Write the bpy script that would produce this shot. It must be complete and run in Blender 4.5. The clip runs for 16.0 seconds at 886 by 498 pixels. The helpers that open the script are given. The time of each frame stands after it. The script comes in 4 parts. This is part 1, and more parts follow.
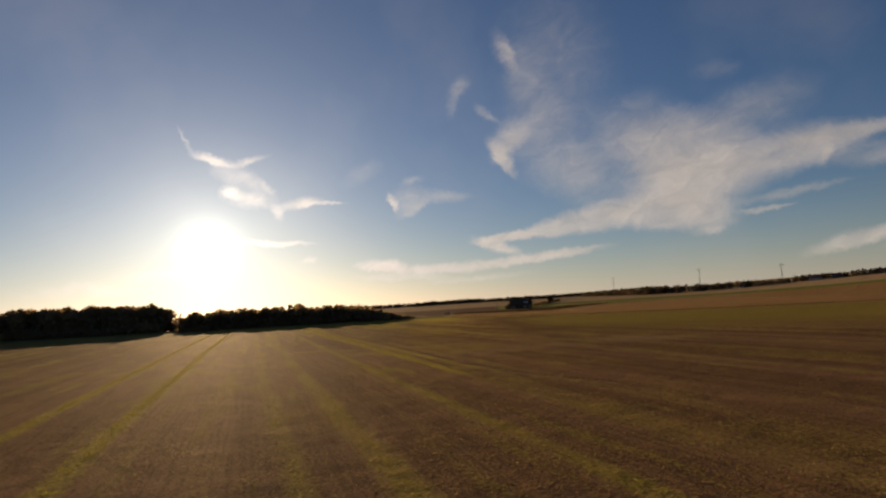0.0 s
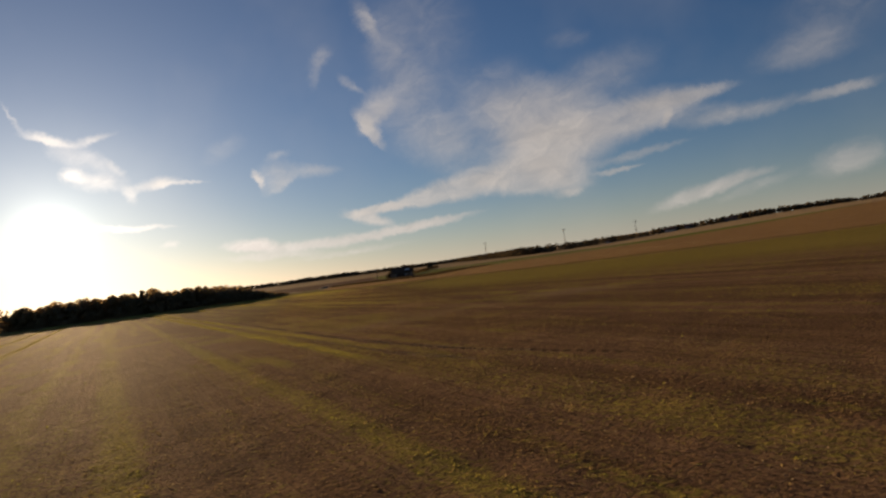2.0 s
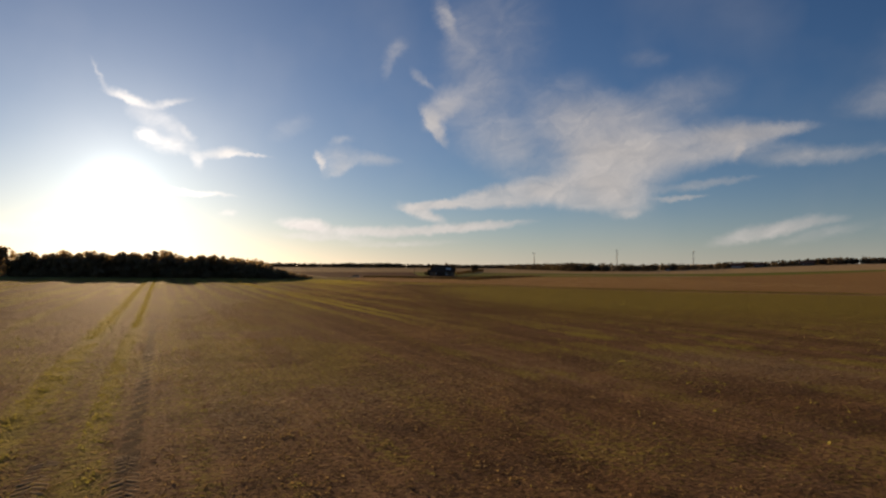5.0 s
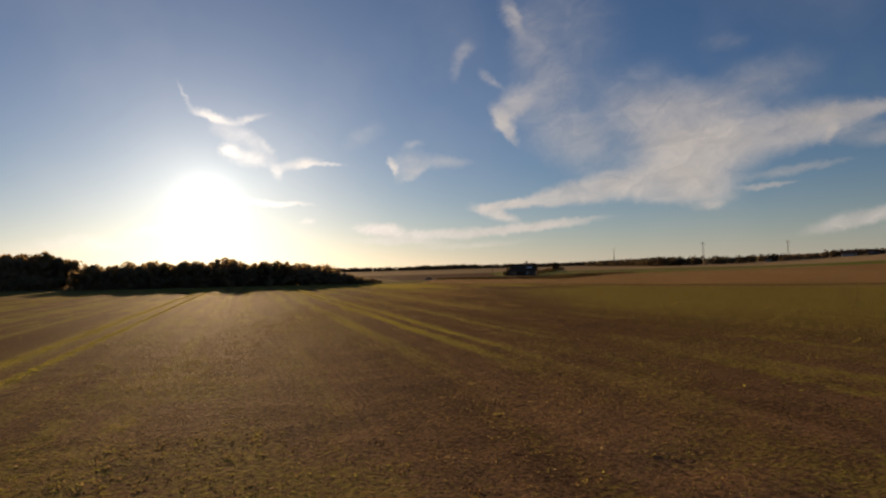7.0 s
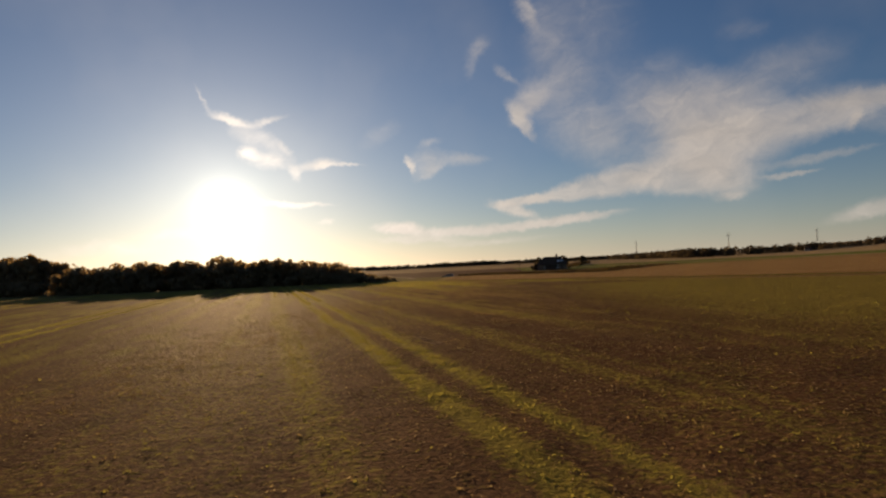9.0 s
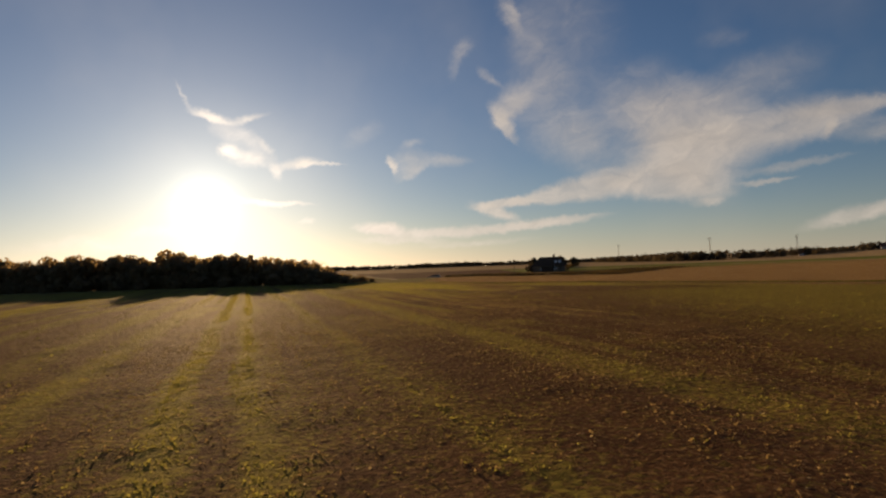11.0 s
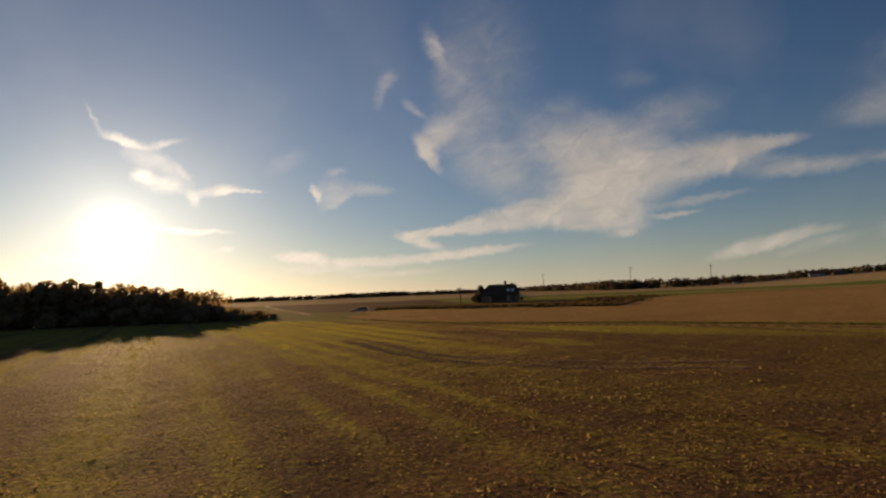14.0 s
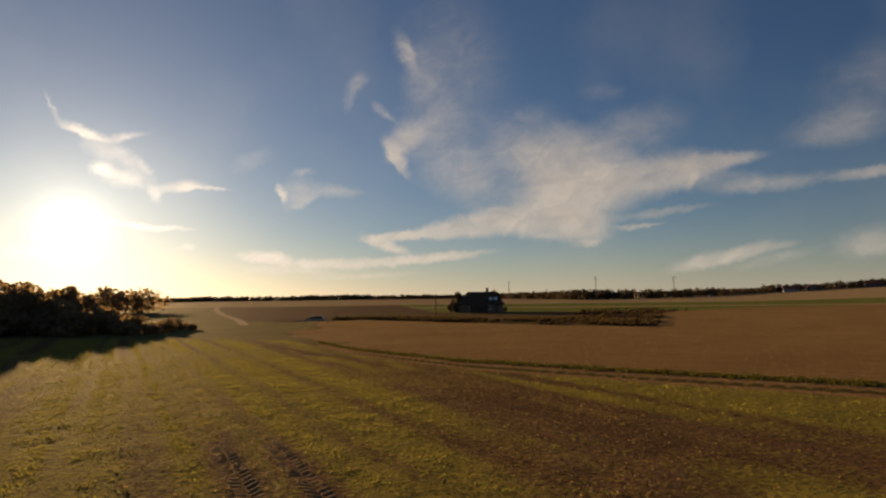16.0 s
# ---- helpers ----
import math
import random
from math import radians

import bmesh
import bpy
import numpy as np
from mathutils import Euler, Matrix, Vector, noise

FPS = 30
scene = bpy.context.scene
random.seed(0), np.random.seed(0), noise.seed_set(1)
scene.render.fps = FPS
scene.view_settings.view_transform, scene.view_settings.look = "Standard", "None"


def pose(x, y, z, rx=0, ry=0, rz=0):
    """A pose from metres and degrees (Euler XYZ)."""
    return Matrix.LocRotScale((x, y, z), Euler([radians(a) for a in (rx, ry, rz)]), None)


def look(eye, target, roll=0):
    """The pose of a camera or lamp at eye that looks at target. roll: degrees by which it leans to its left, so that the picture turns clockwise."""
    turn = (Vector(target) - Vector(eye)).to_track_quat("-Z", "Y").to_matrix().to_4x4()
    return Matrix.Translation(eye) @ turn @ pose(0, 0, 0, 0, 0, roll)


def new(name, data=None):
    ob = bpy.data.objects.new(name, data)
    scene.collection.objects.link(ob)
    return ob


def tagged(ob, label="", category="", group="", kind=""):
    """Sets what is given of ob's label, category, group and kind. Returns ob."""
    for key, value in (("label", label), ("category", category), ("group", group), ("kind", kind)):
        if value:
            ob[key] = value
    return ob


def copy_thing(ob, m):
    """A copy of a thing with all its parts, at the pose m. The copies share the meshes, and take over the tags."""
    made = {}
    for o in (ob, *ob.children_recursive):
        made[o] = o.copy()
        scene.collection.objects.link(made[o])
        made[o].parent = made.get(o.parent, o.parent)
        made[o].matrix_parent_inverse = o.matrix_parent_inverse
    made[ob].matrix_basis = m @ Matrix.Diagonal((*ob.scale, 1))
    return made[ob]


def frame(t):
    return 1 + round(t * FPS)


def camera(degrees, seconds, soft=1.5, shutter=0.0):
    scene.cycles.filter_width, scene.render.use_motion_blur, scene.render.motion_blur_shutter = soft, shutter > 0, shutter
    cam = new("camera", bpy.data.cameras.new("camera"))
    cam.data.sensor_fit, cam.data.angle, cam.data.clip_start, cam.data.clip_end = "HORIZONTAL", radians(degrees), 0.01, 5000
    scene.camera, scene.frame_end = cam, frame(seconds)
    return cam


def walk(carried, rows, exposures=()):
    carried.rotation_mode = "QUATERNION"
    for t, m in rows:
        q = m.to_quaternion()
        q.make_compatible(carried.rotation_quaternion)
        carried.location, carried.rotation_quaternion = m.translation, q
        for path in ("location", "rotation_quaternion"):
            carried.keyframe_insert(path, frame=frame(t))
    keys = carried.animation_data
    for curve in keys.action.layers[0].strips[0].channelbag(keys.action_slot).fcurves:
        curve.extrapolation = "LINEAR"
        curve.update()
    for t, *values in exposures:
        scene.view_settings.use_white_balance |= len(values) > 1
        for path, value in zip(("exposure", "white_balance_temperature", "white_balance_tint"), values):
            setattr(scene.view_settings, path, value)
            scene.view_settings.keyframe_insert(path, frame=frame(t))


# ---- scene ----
# camera: low flight over the field towards the sun
cam = camera(70.0, 16.0, soft=2.35)
PATH = [
    (0.0, 0.00, 0.00, 5.96, 94.91, 3.62, 0.10),
    (0.5, -0.66, 4.68, 5.61, 93.62, 9.22, -4.03),
    (1.0, -1.12, 9.38, 5.25, 92.40, 10.40, -7.07),
    (1.5, -1.15, 14.16, 4.91, 91.96, 8.75, -9.38),
    (2.0, -0.80, 19.08, 4.61, 91.26, 7.63, -11.16),
    (2.5, -0.12, 24.19, 4.37, 89.17, 6.06, -11.39),
    (3.0, 0.82, 29.52, 4.20, 89.34, 5.93, -8.91),
    (3.5, 1.95, 35.07, 4.14, 89.60, 4.85, -8.81),
    (4.0, 3.14, 40.80, 4.20, 90.08, 4.07, -8.81),
    (4.5, 4.39, 46.65, 4.38, 90.67, 3.21, -8.31),
    (5.0, 5.67, 52.54, 4.56, 91.64, -0.36, -7.02),
    (5.2, 6.16, 54.90, 4.61, 92.73, -4.43, -4.33),
    (7.3, 6.53, 80.94, 4.08, 91.70, 2.19, -0.17),
    (7.5, 6.52, 83.50, 4.01, 91.65, 2.06, -0.56),
    (8.0, 6.49, 89.93, 3.84, 91.54, 2.85, 1.60),
    (10.5, 3.75, 123.91, 3.08, 91.77, 2.12, 0.77),
    (11.0, 3.40, 130.91, 3.07, 91.66, 2.06, -0.19),
    (11.5, 3.02, 137.94, 3.07, 91.69, 2.86, 0.82),
    (12.0, 2.67, 145.06, 3.07, 91.55, 1.80, -0.59),
    (12.5, 2.25, 152.33, 3.11, 91.71, 3.28, 2.45),
    (12.8, 2.06, 156.78, 3.15, 92.48, 5.99, 0.31),
    (13.0, 1.98, 159.76, 3.17, 92.01, 19.16, -6.91),
    (13.2, 1.95, 162.76, 3.18, 92.10, 20.60, -9.80),
    (13.5, 2.00, 167.28, 3.20, 93.07, 8.57, -5.98),
    (14.0, 2.33, 174.90, 3.23, 94.08, 2.31, -7.01),
    (14.5, 2.72, 182.46, 3.37, 96.35, 1.42, -7.90),
    (15.0, 3.05, 189.76, 3.61, 95.32, 1.05, -8.42),
    (15.5, 3.48, 196.77, 3.82, 94.73, 1.06, -9.09),
    (16.0, 3.91, 203.68, 4.05, 94.42, 0.75, -10.25),
]
walk(cam, [(t, pose(x, y, z, rx, ry, rz)) for t, x, y, z, rx, ry, rz in PATH], [(0.0, 0.80, 7150, 17), (2.5, 0.86, 6750, 15), (4.5, 0.92, 6600, 15), (8.0, 0.86, 7100, 16), (11.0, 0.88, 7450, 16), (16.0, 0.86, 7700, 15)])

# ---- light ----
SUN_AZ, SUN_EL = -20.2, 6.0
sun_way = Vector((math.sin(radians(SUN_AZ)) * math.cos(radians(SUN_EL)), math.cos(radians(SUN_AZ)) * math.cos(radians(SUN_EL)), math.sin(radians(SUN_EL))))
lamp = bpy.data.lights.new("sun", "SUN")
lamp.energy, lamp.angle, lamp.color = 5.0, radians(0.6), (1.0, 0.70, 0.38)
sun_ob = new("sun", lamp)
sun_ob.matrix_world = look(sun_way * 300, (0, 0, 0))

GLOW_IN, GLOW_MID, GLOW_WIDE, CLOUD_LIT, HAZE = 4.4, 3.0, 2.45, 4.2, 2.3
world = bpy.data.worlds.new("evening_sky")
scene.world = world
world.use_nodes = True
wt = world.node_tree
wt.nodes.clear()


def wnode(kind, **values):
    n = wt.nodes.new(kind)
    for key, value in values.items():
        n.inputs[key].default_value = value
    return n


def wmath(op, a, b=None, c=None, clamp=False):
    n = wt.nodes.new("ShaderNodeMath")
    n.operation, n.use_clamp = op, clamp
    for i, v in enumerate((a, b, c)):
        if v is None:
            continue
        if isinstance(v, (int, float)):
            n.inputs[i].default_value = v
        else:
            wt.links.new(v, n.inputs[i])
    return n.outputs[0]


def wvec(op, a, b):
    n = wt.nodes.new("ShaderNodeVectorMath")
    n.operation = op
    for i, v in enumerate((a, b)):
        if isinstance(v, tuple):
            n.inputs[i].default_value = v
        else:
            wt.links.new(v, n.inputs[i])
    return n


def wmix(fac, a, b, mode="MIX"):
    n = wt.nodes.new("ShaderNodeMix")
    n.data_type, n.blend_type = "RGBA", mode
    for i, v in ((0, fac), (6, a), (7, b)):
        if isinstance(v, (int, float, tuple)):
            n.inputs[i].default_value = v
        else:
            wt.links.new(v, n.inputs[i])
    return n.outputs[2]


sky = wt.nodes.new("ShaderNodeTexSky")
sky.sky_type, sky.sun_disc = "NISHITA", False
sky.sun_elevation, sky.sun_rotation = radians(SUN_EL), radians(SUN_AZ)
sky.air_density, sky.dust_density, sky.ozone_density, sky.altitude = 1.0, 0.3, 4.0, 100

way = wt.nodes.new("ShaderNodeTexCoord").outputs["Generated"]
sep = wt.nodes.new("ShaderNodeSeparateXYZ")
wt.links.new(way, sep.inputs[0])
azimuth = wmath("MULTIPLY", wmath("ARCTAN2", sep.outputs[0], sep.outputs[1]), 57.29578)
height = wmath("MULTIPLY", wmath("ARCSINE", sep.outputs[2]), 57.29578)
plan = wt.nodes.new("ShaderNodeCombineXYZ")
wt.links.new(azimuth, plan.inputs[0])
wt.links.new(height, plan.inputs[1])
# wind-torn edges: the cloud plan is warped at two scales
bent = plan.outputs[0]
for scale, amount in ((0.22, 0.9), (0.75, 0.8), (2.2, 0.5), (6.0, 0.22)):
    ns = wnode("ShaderNodeTexNoise", Scale=scale, Detail=3.0)
    wt.links.new(plan.outputs[0], ns.inputs["Vector"])
    off = wvec("MULTIPLY", wvec("SUBTRACT", ns.outputs["Color"], (0.5, 0.5, 0.5)).outputs[0], (amount, amount * 0.7, 0))
    bent = wvec("ADD", bent, off.outputs[0]).outputs[0]
cover = None


def wisp(az, el, turn, length, width, dense, taper=0.0, skew=1.0, crisp=0.2):
    """A streak of cloud at an azimuth and height in degrees: taper widens one end, skew feathers the upper side."""
    global cover
    mp = wt.nodes.new("ShaderNodeMapping")
    mp.vector_type = "TEXTURE"
    mp.inputs["Location"].default_value = (az, el, 0)
    mp.inputs["Rotation"].default_value = (0, 0, radians(turn))
    mp.inputs["Scale"].default_value = (length * 1.15, width * 1.45, 1)
    wt.links.new(bent, mp.inputs[0])
    xyz = wt.nodes.new("ShaderNodeSeparateXYZ")
    wt.links.new(mp.outputs[0], xyz.inputs[0])
    x, y = xyz.outputs[0], xyz.outputs[1]
    if taper:
        y = wmath("DIVIDE", y, wmath("MAXIMUM", wmath("MULTIPLY_ADD", x, taper, 1.0), 0.15))
    if skew != 1:
        y = wmath("MAXIMUM", wmath("DIVIDE", y, skew), wmath("MULTIPLY", y, -1.0))
    d = wmath("SQRT", wmath("ADD", wmath("MULTIPLY", x, x), wmath("MULTIPLY", y, y)))
    mr = wt.nodes.new("ShaderNodeMapRange")
    mr.interpolation_type = "SMOOTHSTEP"
    wt.links.new(d, mr.inputs[0])
    mr.inputs[1].default_value, mr.inputs[2].default_value = crisp, 1.0
    mr.inputs[3].default_value, mr.inputs[4].default_value = dense, 0.0
    out = mr.outputs[0]
    cover = out if cover is None else wmath("ADD", cover, wmath("MULTIPLY", out, wmath("SUBTRACT", 1.0, cover, clamp=True)))


# the broad bird-shaped sheet: body, wing to the east, neck and beak to the west
wisp(22.0, 9.2, -4, 6.0, 2.5, 0.62, 0, 1, 0.25)
wisp(21.6, 11.2, -8, 6.6, 1.9, 0.52, 0, 1.7, 0.3)
wisp(19.8, 6.3, -6, 5.9, 1.2, 0.60, 0, 1.7, 0.35)
wisp(21.8, 7.8, -34, 4.8, 2.3, 0.45, 0, 1, 0.15)
wisp(29.6, 10.2, 7, 7.6, 1.45, 0.60, -0.55, 1.3, 0.2)
wisp(33.4, 11.0, 2, 4.6, 0.65, 0.46, -0.3, 1, 0.25)
wisp(32.2, 9.6, 60, 1.0, 0.42, 0.50, 0, 1, 0.15)
wisp(34.6, 9.2, -5, 6.0, 0.85, 0.26, 0, 1, 0.1)
wisp(12.0, 6.2, 7, 7.0, 0.85, 0.66, 0.75, 1.3, 0.4)
wisp(5.8, 5.55, 4, 3.2, 0.42, 0.72, 0.2, 1, 0.35)
wisp(5.0, 4.75, -21, 2.5, 0.40, 0.74, -0.2, 1.5, 0.3)
wisp(10.5, 3.9, 4, 5.4, 0.26, 0.40, -0.4, 1, 0.2)
wisp(27.6, 6.0, 3, 2.3, 0.22, 0.50, -0.4, 1, 0.25)
wisp(29.4, 7.1, 6, 4.4, 0.36, 0.36, -0.3, 1, 0.15)
wisp(23.3, 4.7, 4, 1.6, 0.40, 0.44, 0, 1, 0.2)
# the torn wisp above its western end, and the plume over it
wisp(7.0, 13.9, 40, 2.5, 0.85, 0.50, 0.3, 1.8, 0.2)
wisp(6.1, 12.6, -58, 2.3, 0.42, 0.62, -0.4, 2.0, 0.25)
wisp(9.8, 15.0, 24, 4.2, 1.9, 0.24, 0.2, 1, 0.05)
wisp(11.2, 11.6, -22, 5.0, 2.4, 0.24, 0, 1, 0.05)
wisp(13.6, 10.0, -32, 5.2, 2.6, 0.20, 0, 1, 0.05)
wisp(9.0, 18.6, 105, 4.6, 1.9, 0.20, -0.3, 1, 0.05)
wisp(7.3, 21.6, 116, 2.2, 0.55, 0.42, 0.3, 1.6, 0.15)
wisp(11.6, 20.0, 100, 7.5, 4.6, 0.17, 0, 1, 0)
wisp(15.2, 13.0, 10, 5.5, 3.0, 0.15, 0, 1, 0)
wisp(18.6, 13.4, -12, 4.4, 2.0, 0.24, 0, 1.6, 0.1)
wisp(2.6, 18.9, 35, 1.6, 0.50, 0.26, 0.3, 1.6, 0.15)
wisp(1.9, 17.6, 70, 1.5, 0.45, 0.14, 0, 1, 0.1)
wisp(5.0, 16.6, -33, 1.6, 0.40, 0.26, -0.4, 1, 0.15)
wisp(-6.7, 12.0, 27, 2.4, 0.8, 0.14, 0, 1, 0.05)
# the small feather
wisp(-4.1, 9.3, -72, 1.15, 0.30, 0.75, 0, 1.6, 0.1)
wisp(-2.5, 9.7, 0, 1.9, 1.05, 0.38, 0, 1, 0.0)
wisp(-2.2, 8.6, 24, 2.0, 0.36, 0.42, -0.2, 2.0, 0.05)
wisp(0.7, 9.6, -3, 2.8, 0.55, 0.36, -0.4, 1, 0.0)
wisp(-2.3, 11.1, 8, 1.4, 0.36, 0.26, 0, 1, 0.0)
# the strands above the sun
wisp(-19.6, 13.3, -17, 2.0, 0.30, 0.80, 0, 1.8, 0.1)
wisp(-16.6, 13.2, 16, 2.0, 0.26, 0.50, -0.4, 1.6, 0.1)
wisp(-21.7, 15.0, -62, 1.5, 0.18, 0.26, 0.2, 1, 0.05)
wisp(-18.2, 12.1, -30, 2.1, 0.80, 0.30, 0, 1, 0.0)
wisp(-16.3, 11.5, -40, 1.9, 0.60, 0.26, 0, 1, 0.0)
wisp(-18.2, 10.5, -15, 1.0, 0.46, 0.85, 0, 1.5, 0.1)
wisp(-16.6, 10.1, -5, 2.3, 0.75, 0.55, 0, 1, 0.05)
wisp(-15.2, 11.1, -48, 1.3, 0.32, 0.36, 0, 1, 0.0)
wisp(-14.4, 9.0, -75, 1.2, 0.42, 0.45, 0, 1, 0.05)
wisp(-13.3, 9.5, 4, 1.8, 0.45, 0.42, 0, 1, 0.05)
wisp(-11.8, 9.6, 14, 1.5, 0.34, 0.80, -0.3, 1.6, 0.1)
wisp(-10.0, 9.6, -5, 1.9, 0.17, 0.50, -0.5, 1, 0.1)
# low streak by the sun: thin cloud, with lens flare drawn in as cloud
wisp(-14.7, 6.2, -4, 4.0, 0.28, 0.75, -0.4, 1, 0.15)
# low streaks along the horizon
wisp(-5.2, 3.55, -7, 2.8, 0.34, 0.95, 0, 1.8, 0.3)
wisp(0.2, 3.1, 1, 6.6, 0.36, 0.80, 0, 1.5, 0.2)
wisp(7.7, 3.4, 5, 7.3, 0.32, 0.80, -0.2, 1.5, 0.2)
wisp(-3.5, 2.6, -3, 4.8, 0.34, 0.55, 0, 1, 0.15)
wisp(3.0, 2.1, 2, 6.0, 0.30, 0.35, 0, 1, 0.1)
wisp(-11.9, 4.5, 0, 0.8, 0.26, 0.50, 0, 1, 0.15)
wisp(33.0, 2.7, 13, 3.6, 0.50, 0.50, 0, 1.5, 0.2)
wisp(36.6, 3.5, 11, 3.4, 0.46, 0.50, -0.3, 1.4, 0.2)
wisp(38.0, 2.8, 13, 3.7, 0.46, 0.20, 0, 1, 0.1)
wisp(44.6, 3.6, 9, 3.0, 0.85, 0.40, 0, 1.5, 0.2)
wisp(24.8, 17.6, 0, 2.3, 0.7, 0.12, 0, 1, 0.1)
wisp(27.0, 14.0, 11, 5.7, 1.9, 0.24, 0, 1, 0.05)
wisp(42.6, 12.4, 4, 4.0, 1.1, 0.22, 0.2, 1.5, 0.15)
wisp(44.6, 8.9, 3, 3.1, 0.45, 0.42, 0, 1, 0.2)
wisp(45.2, 15.1, 27, 4.7, 2.8, 0.13, 0, 1, 0.05)
wisp(38.2, 8.9, 2, 5.4, 0.6, 0.24, 0, 1, 0.15)
wisp(-29.3, 2.7, 1, 5.3, 0.6, 0.34, 0, 1, 0.1)
wisp(-24.4, 3.8, 4, 3.5, 0.5, 0.30, 0, 1, 0.1)

# fine fibres fray the thin edges and leave the thick parts whole
fibre = wnode("ShaderNodeTexNoise", Scale=0.55, Detail=8.0, Roughness=0.62, Distortion=0.9)
fm = wt.nodes.new("ShaderNodeMapping")
fm.vector_type = "TEXTURE"
fm.inputs["Rotation"].default_value = (0, 0, radians(12))
fm.inputs["Scale"].default_value = (1.7, 1.0, 1)
wt.links.new(bent, fm.inputs[0])
wt.links.new(fm.outputs[0], fibre.inputs["Vector"])
loose = wmath("MULTIPLY", cover, wmath("SUBTRACT", 1.0, cover, clamp=True))
frayed = wmath("MULTIPLY_ADD", wmath("MULTIPLY", wmath("SUBTRACT", fibre.outputs["Fac"], 0.5), 2.4), loose, cover, clamp=True)
veil = wnode("ShaderNodeTexNoise", Scale=0.07, Detail=4.0, Roughness=0.5)
wt.links.new(plan.outputs[0], veil.inputs["Vector"])
thin = wt.nodes.new("ShaderNodeMapRange")
wt.links.new(veil.outputs["Fac"], thin.inputs[0])
thin.inputs[1].default_value, thin.inputs[2].default_value, thin.inputs[3].default_value, thin.inputs[4].default_value = 0.46, 0.72, 0.0, 0.09
cloud = wmath("ADD", frayed, thin.outputs[0], clamp=True)
# angle from the sun, in degrees
near = wmath("MULTIPLY", wmath("ARCCOSINE", wvec("DOT_PRODUCT", way, tuple(sun_way)).outputs["Value"]), 57.29578)
inner = wmath("EXPONENT", wmath("MULTIPLY", wmath("POWER", wmath("DIVIDE", near, 2.2), 2.0), -1.0))
middle = wmath("EXPONENT", wmath("DIVIDE", near, -4.0))
wide = wmath("EXPONENT", wmath("DIVIDE", near, -12.0))
glow = wmath("ADD", wmath("ADD", wmath("MULTIPLY", inner, GLOW_IN), wmath("MULTIPLY", middle, GLOW_MID)), wmath("MULTIPLY", wide, GLOW_WIDE))
glow_col = wvec("SCALE", (0.955, 0.96, 0.84), (0, 0, 0))
wt.links.new(glow, glow_col.inputs["Scale"])
air = wvec("MULTIPLY", sky.outputs[0], wmix(wide, (0.75, 0.725, 0.79, 1), (0.69, 0.745, 0.79, 1))).outputs[0]
# pale evening haze low over the horizon
haze = wmath("EXPONENT", wmath("DIVIDE", wmath("MAXIMUM", height, 0.0), -3.3))
air = wvec("MULTIPLY", air, wmix(haze, (1, 1, 1, 1), (0.80, 0.92, 1.10, 1))).outputs[0]
haze_col = wvec("SCALE", (0.90, 0.90, 0.84), (0, 0, 0))
wt.links.new(wmath("MULTIPLY", haze, wmath("ADD", HAZE, wmath("MULTIPLY", wide, HAZE * 1.5))), haze_col.inputs["Scale"])
air = wvec("ADD", air, haze_col.outputs[0]).outputs[0]
base = wvec("ADD", air, glow_col.outputs[0]).outputs[0]
lit = wvec("SCALE", (1.0, 0.945, 0.87), (0, 0, 0))
wt.links.new(wmath("MULTIPLY", wmath("ADD", wmath("MULTIPLY_ADD", haze, CLOUD_LIT * 0.5, CLOUD_LIT), wmath("MULTIPLY", wide, CLOUD_LIT * 2.1)), wmath("ADD", wmath("MULTIPLY", fibre.outputs["Fac"], 0.5), 0.75)), lit.inputs["Scale"])
both = wmix(cloud, base, wvec("ADD", lit.outputs[0], glow_col.outputs[0]).outputs[0])
bg = wt.nodes.new("ShaderNodeBackground")
bg.inputs["Strength"].default_value = 0.0575
wt.links.new(both, bg.inputs["Color"])
wo = wt.nodes.new("ShaderNodeOutputWorld")
wt.links.new(bg.outputs[0], wo.inputs[0])

# ---- materials ----
def material(name):
    m = bpy.data.materials.new(name)
    m.use_nodes = True
    return m, m.node_tree, m.node_tree.nodes["Principled BSDF"]


def add(nt, kind, **values):
    n = nt.nodes.new(kind)
    for key, value in values.items():
        n.inputs[key].default_value = value
    return n


def mix(nt, fac, a, b, mode="MIX"):
    n = nt.nodes.new("ShaderNodeMix")
    n.data_type, n.blend_type = "RGBA", mode
    for i, v in ((0, fac), (6, a), (7, b)):
        if isinstance(v, (int, float)):
            n.inputs[i].default_value = v
        elif isinstance(v, tuple):
            n.inputs[i].default_value = (*v, 1)
        else:
            nt.links.new(v, n.inputs[i])
    return n.outputs[2]


def ramp(nt, value, lo, hi, a=0.0, b=1.0):
    n = nt.nodes.new("ShaderNodeMapRange")
    nt.links.new(value, n.inputs[0])
    for i, v in enumerate((lo, hi, a, b)):
        n.inputs[i + 1].default_value = v
    return n.outputs[0]


def texture_noise(nt, scale, detail=4.0, rough=0.6, stretch=None, turn=0.0):
    tc = nt.nodes.new("ShaderNodeTexCoord")
    vec = tc.outputs["Object"]
    if stretch:
        mp = nt.nodes.new("ShaderNodeMapping")
        mp.vector_type = "TEXTURE"
        mp.inputs["Rotation"].default_value = (0, 0, radians(turn))
        mp.inputs["Scale"].default_value = tuple(1 / k for k in stretch)
        nt.links.new(vec, mp.inputs[0])
        vec = mp.outputs[0]
    n = add(nt, "ShaderNodeTexNoise", Scale=scale, Detail=detail, Roughness=rough)
    nt.links.new(vec, n.inputs["Vector"])
    return n.outputs["Fac"]


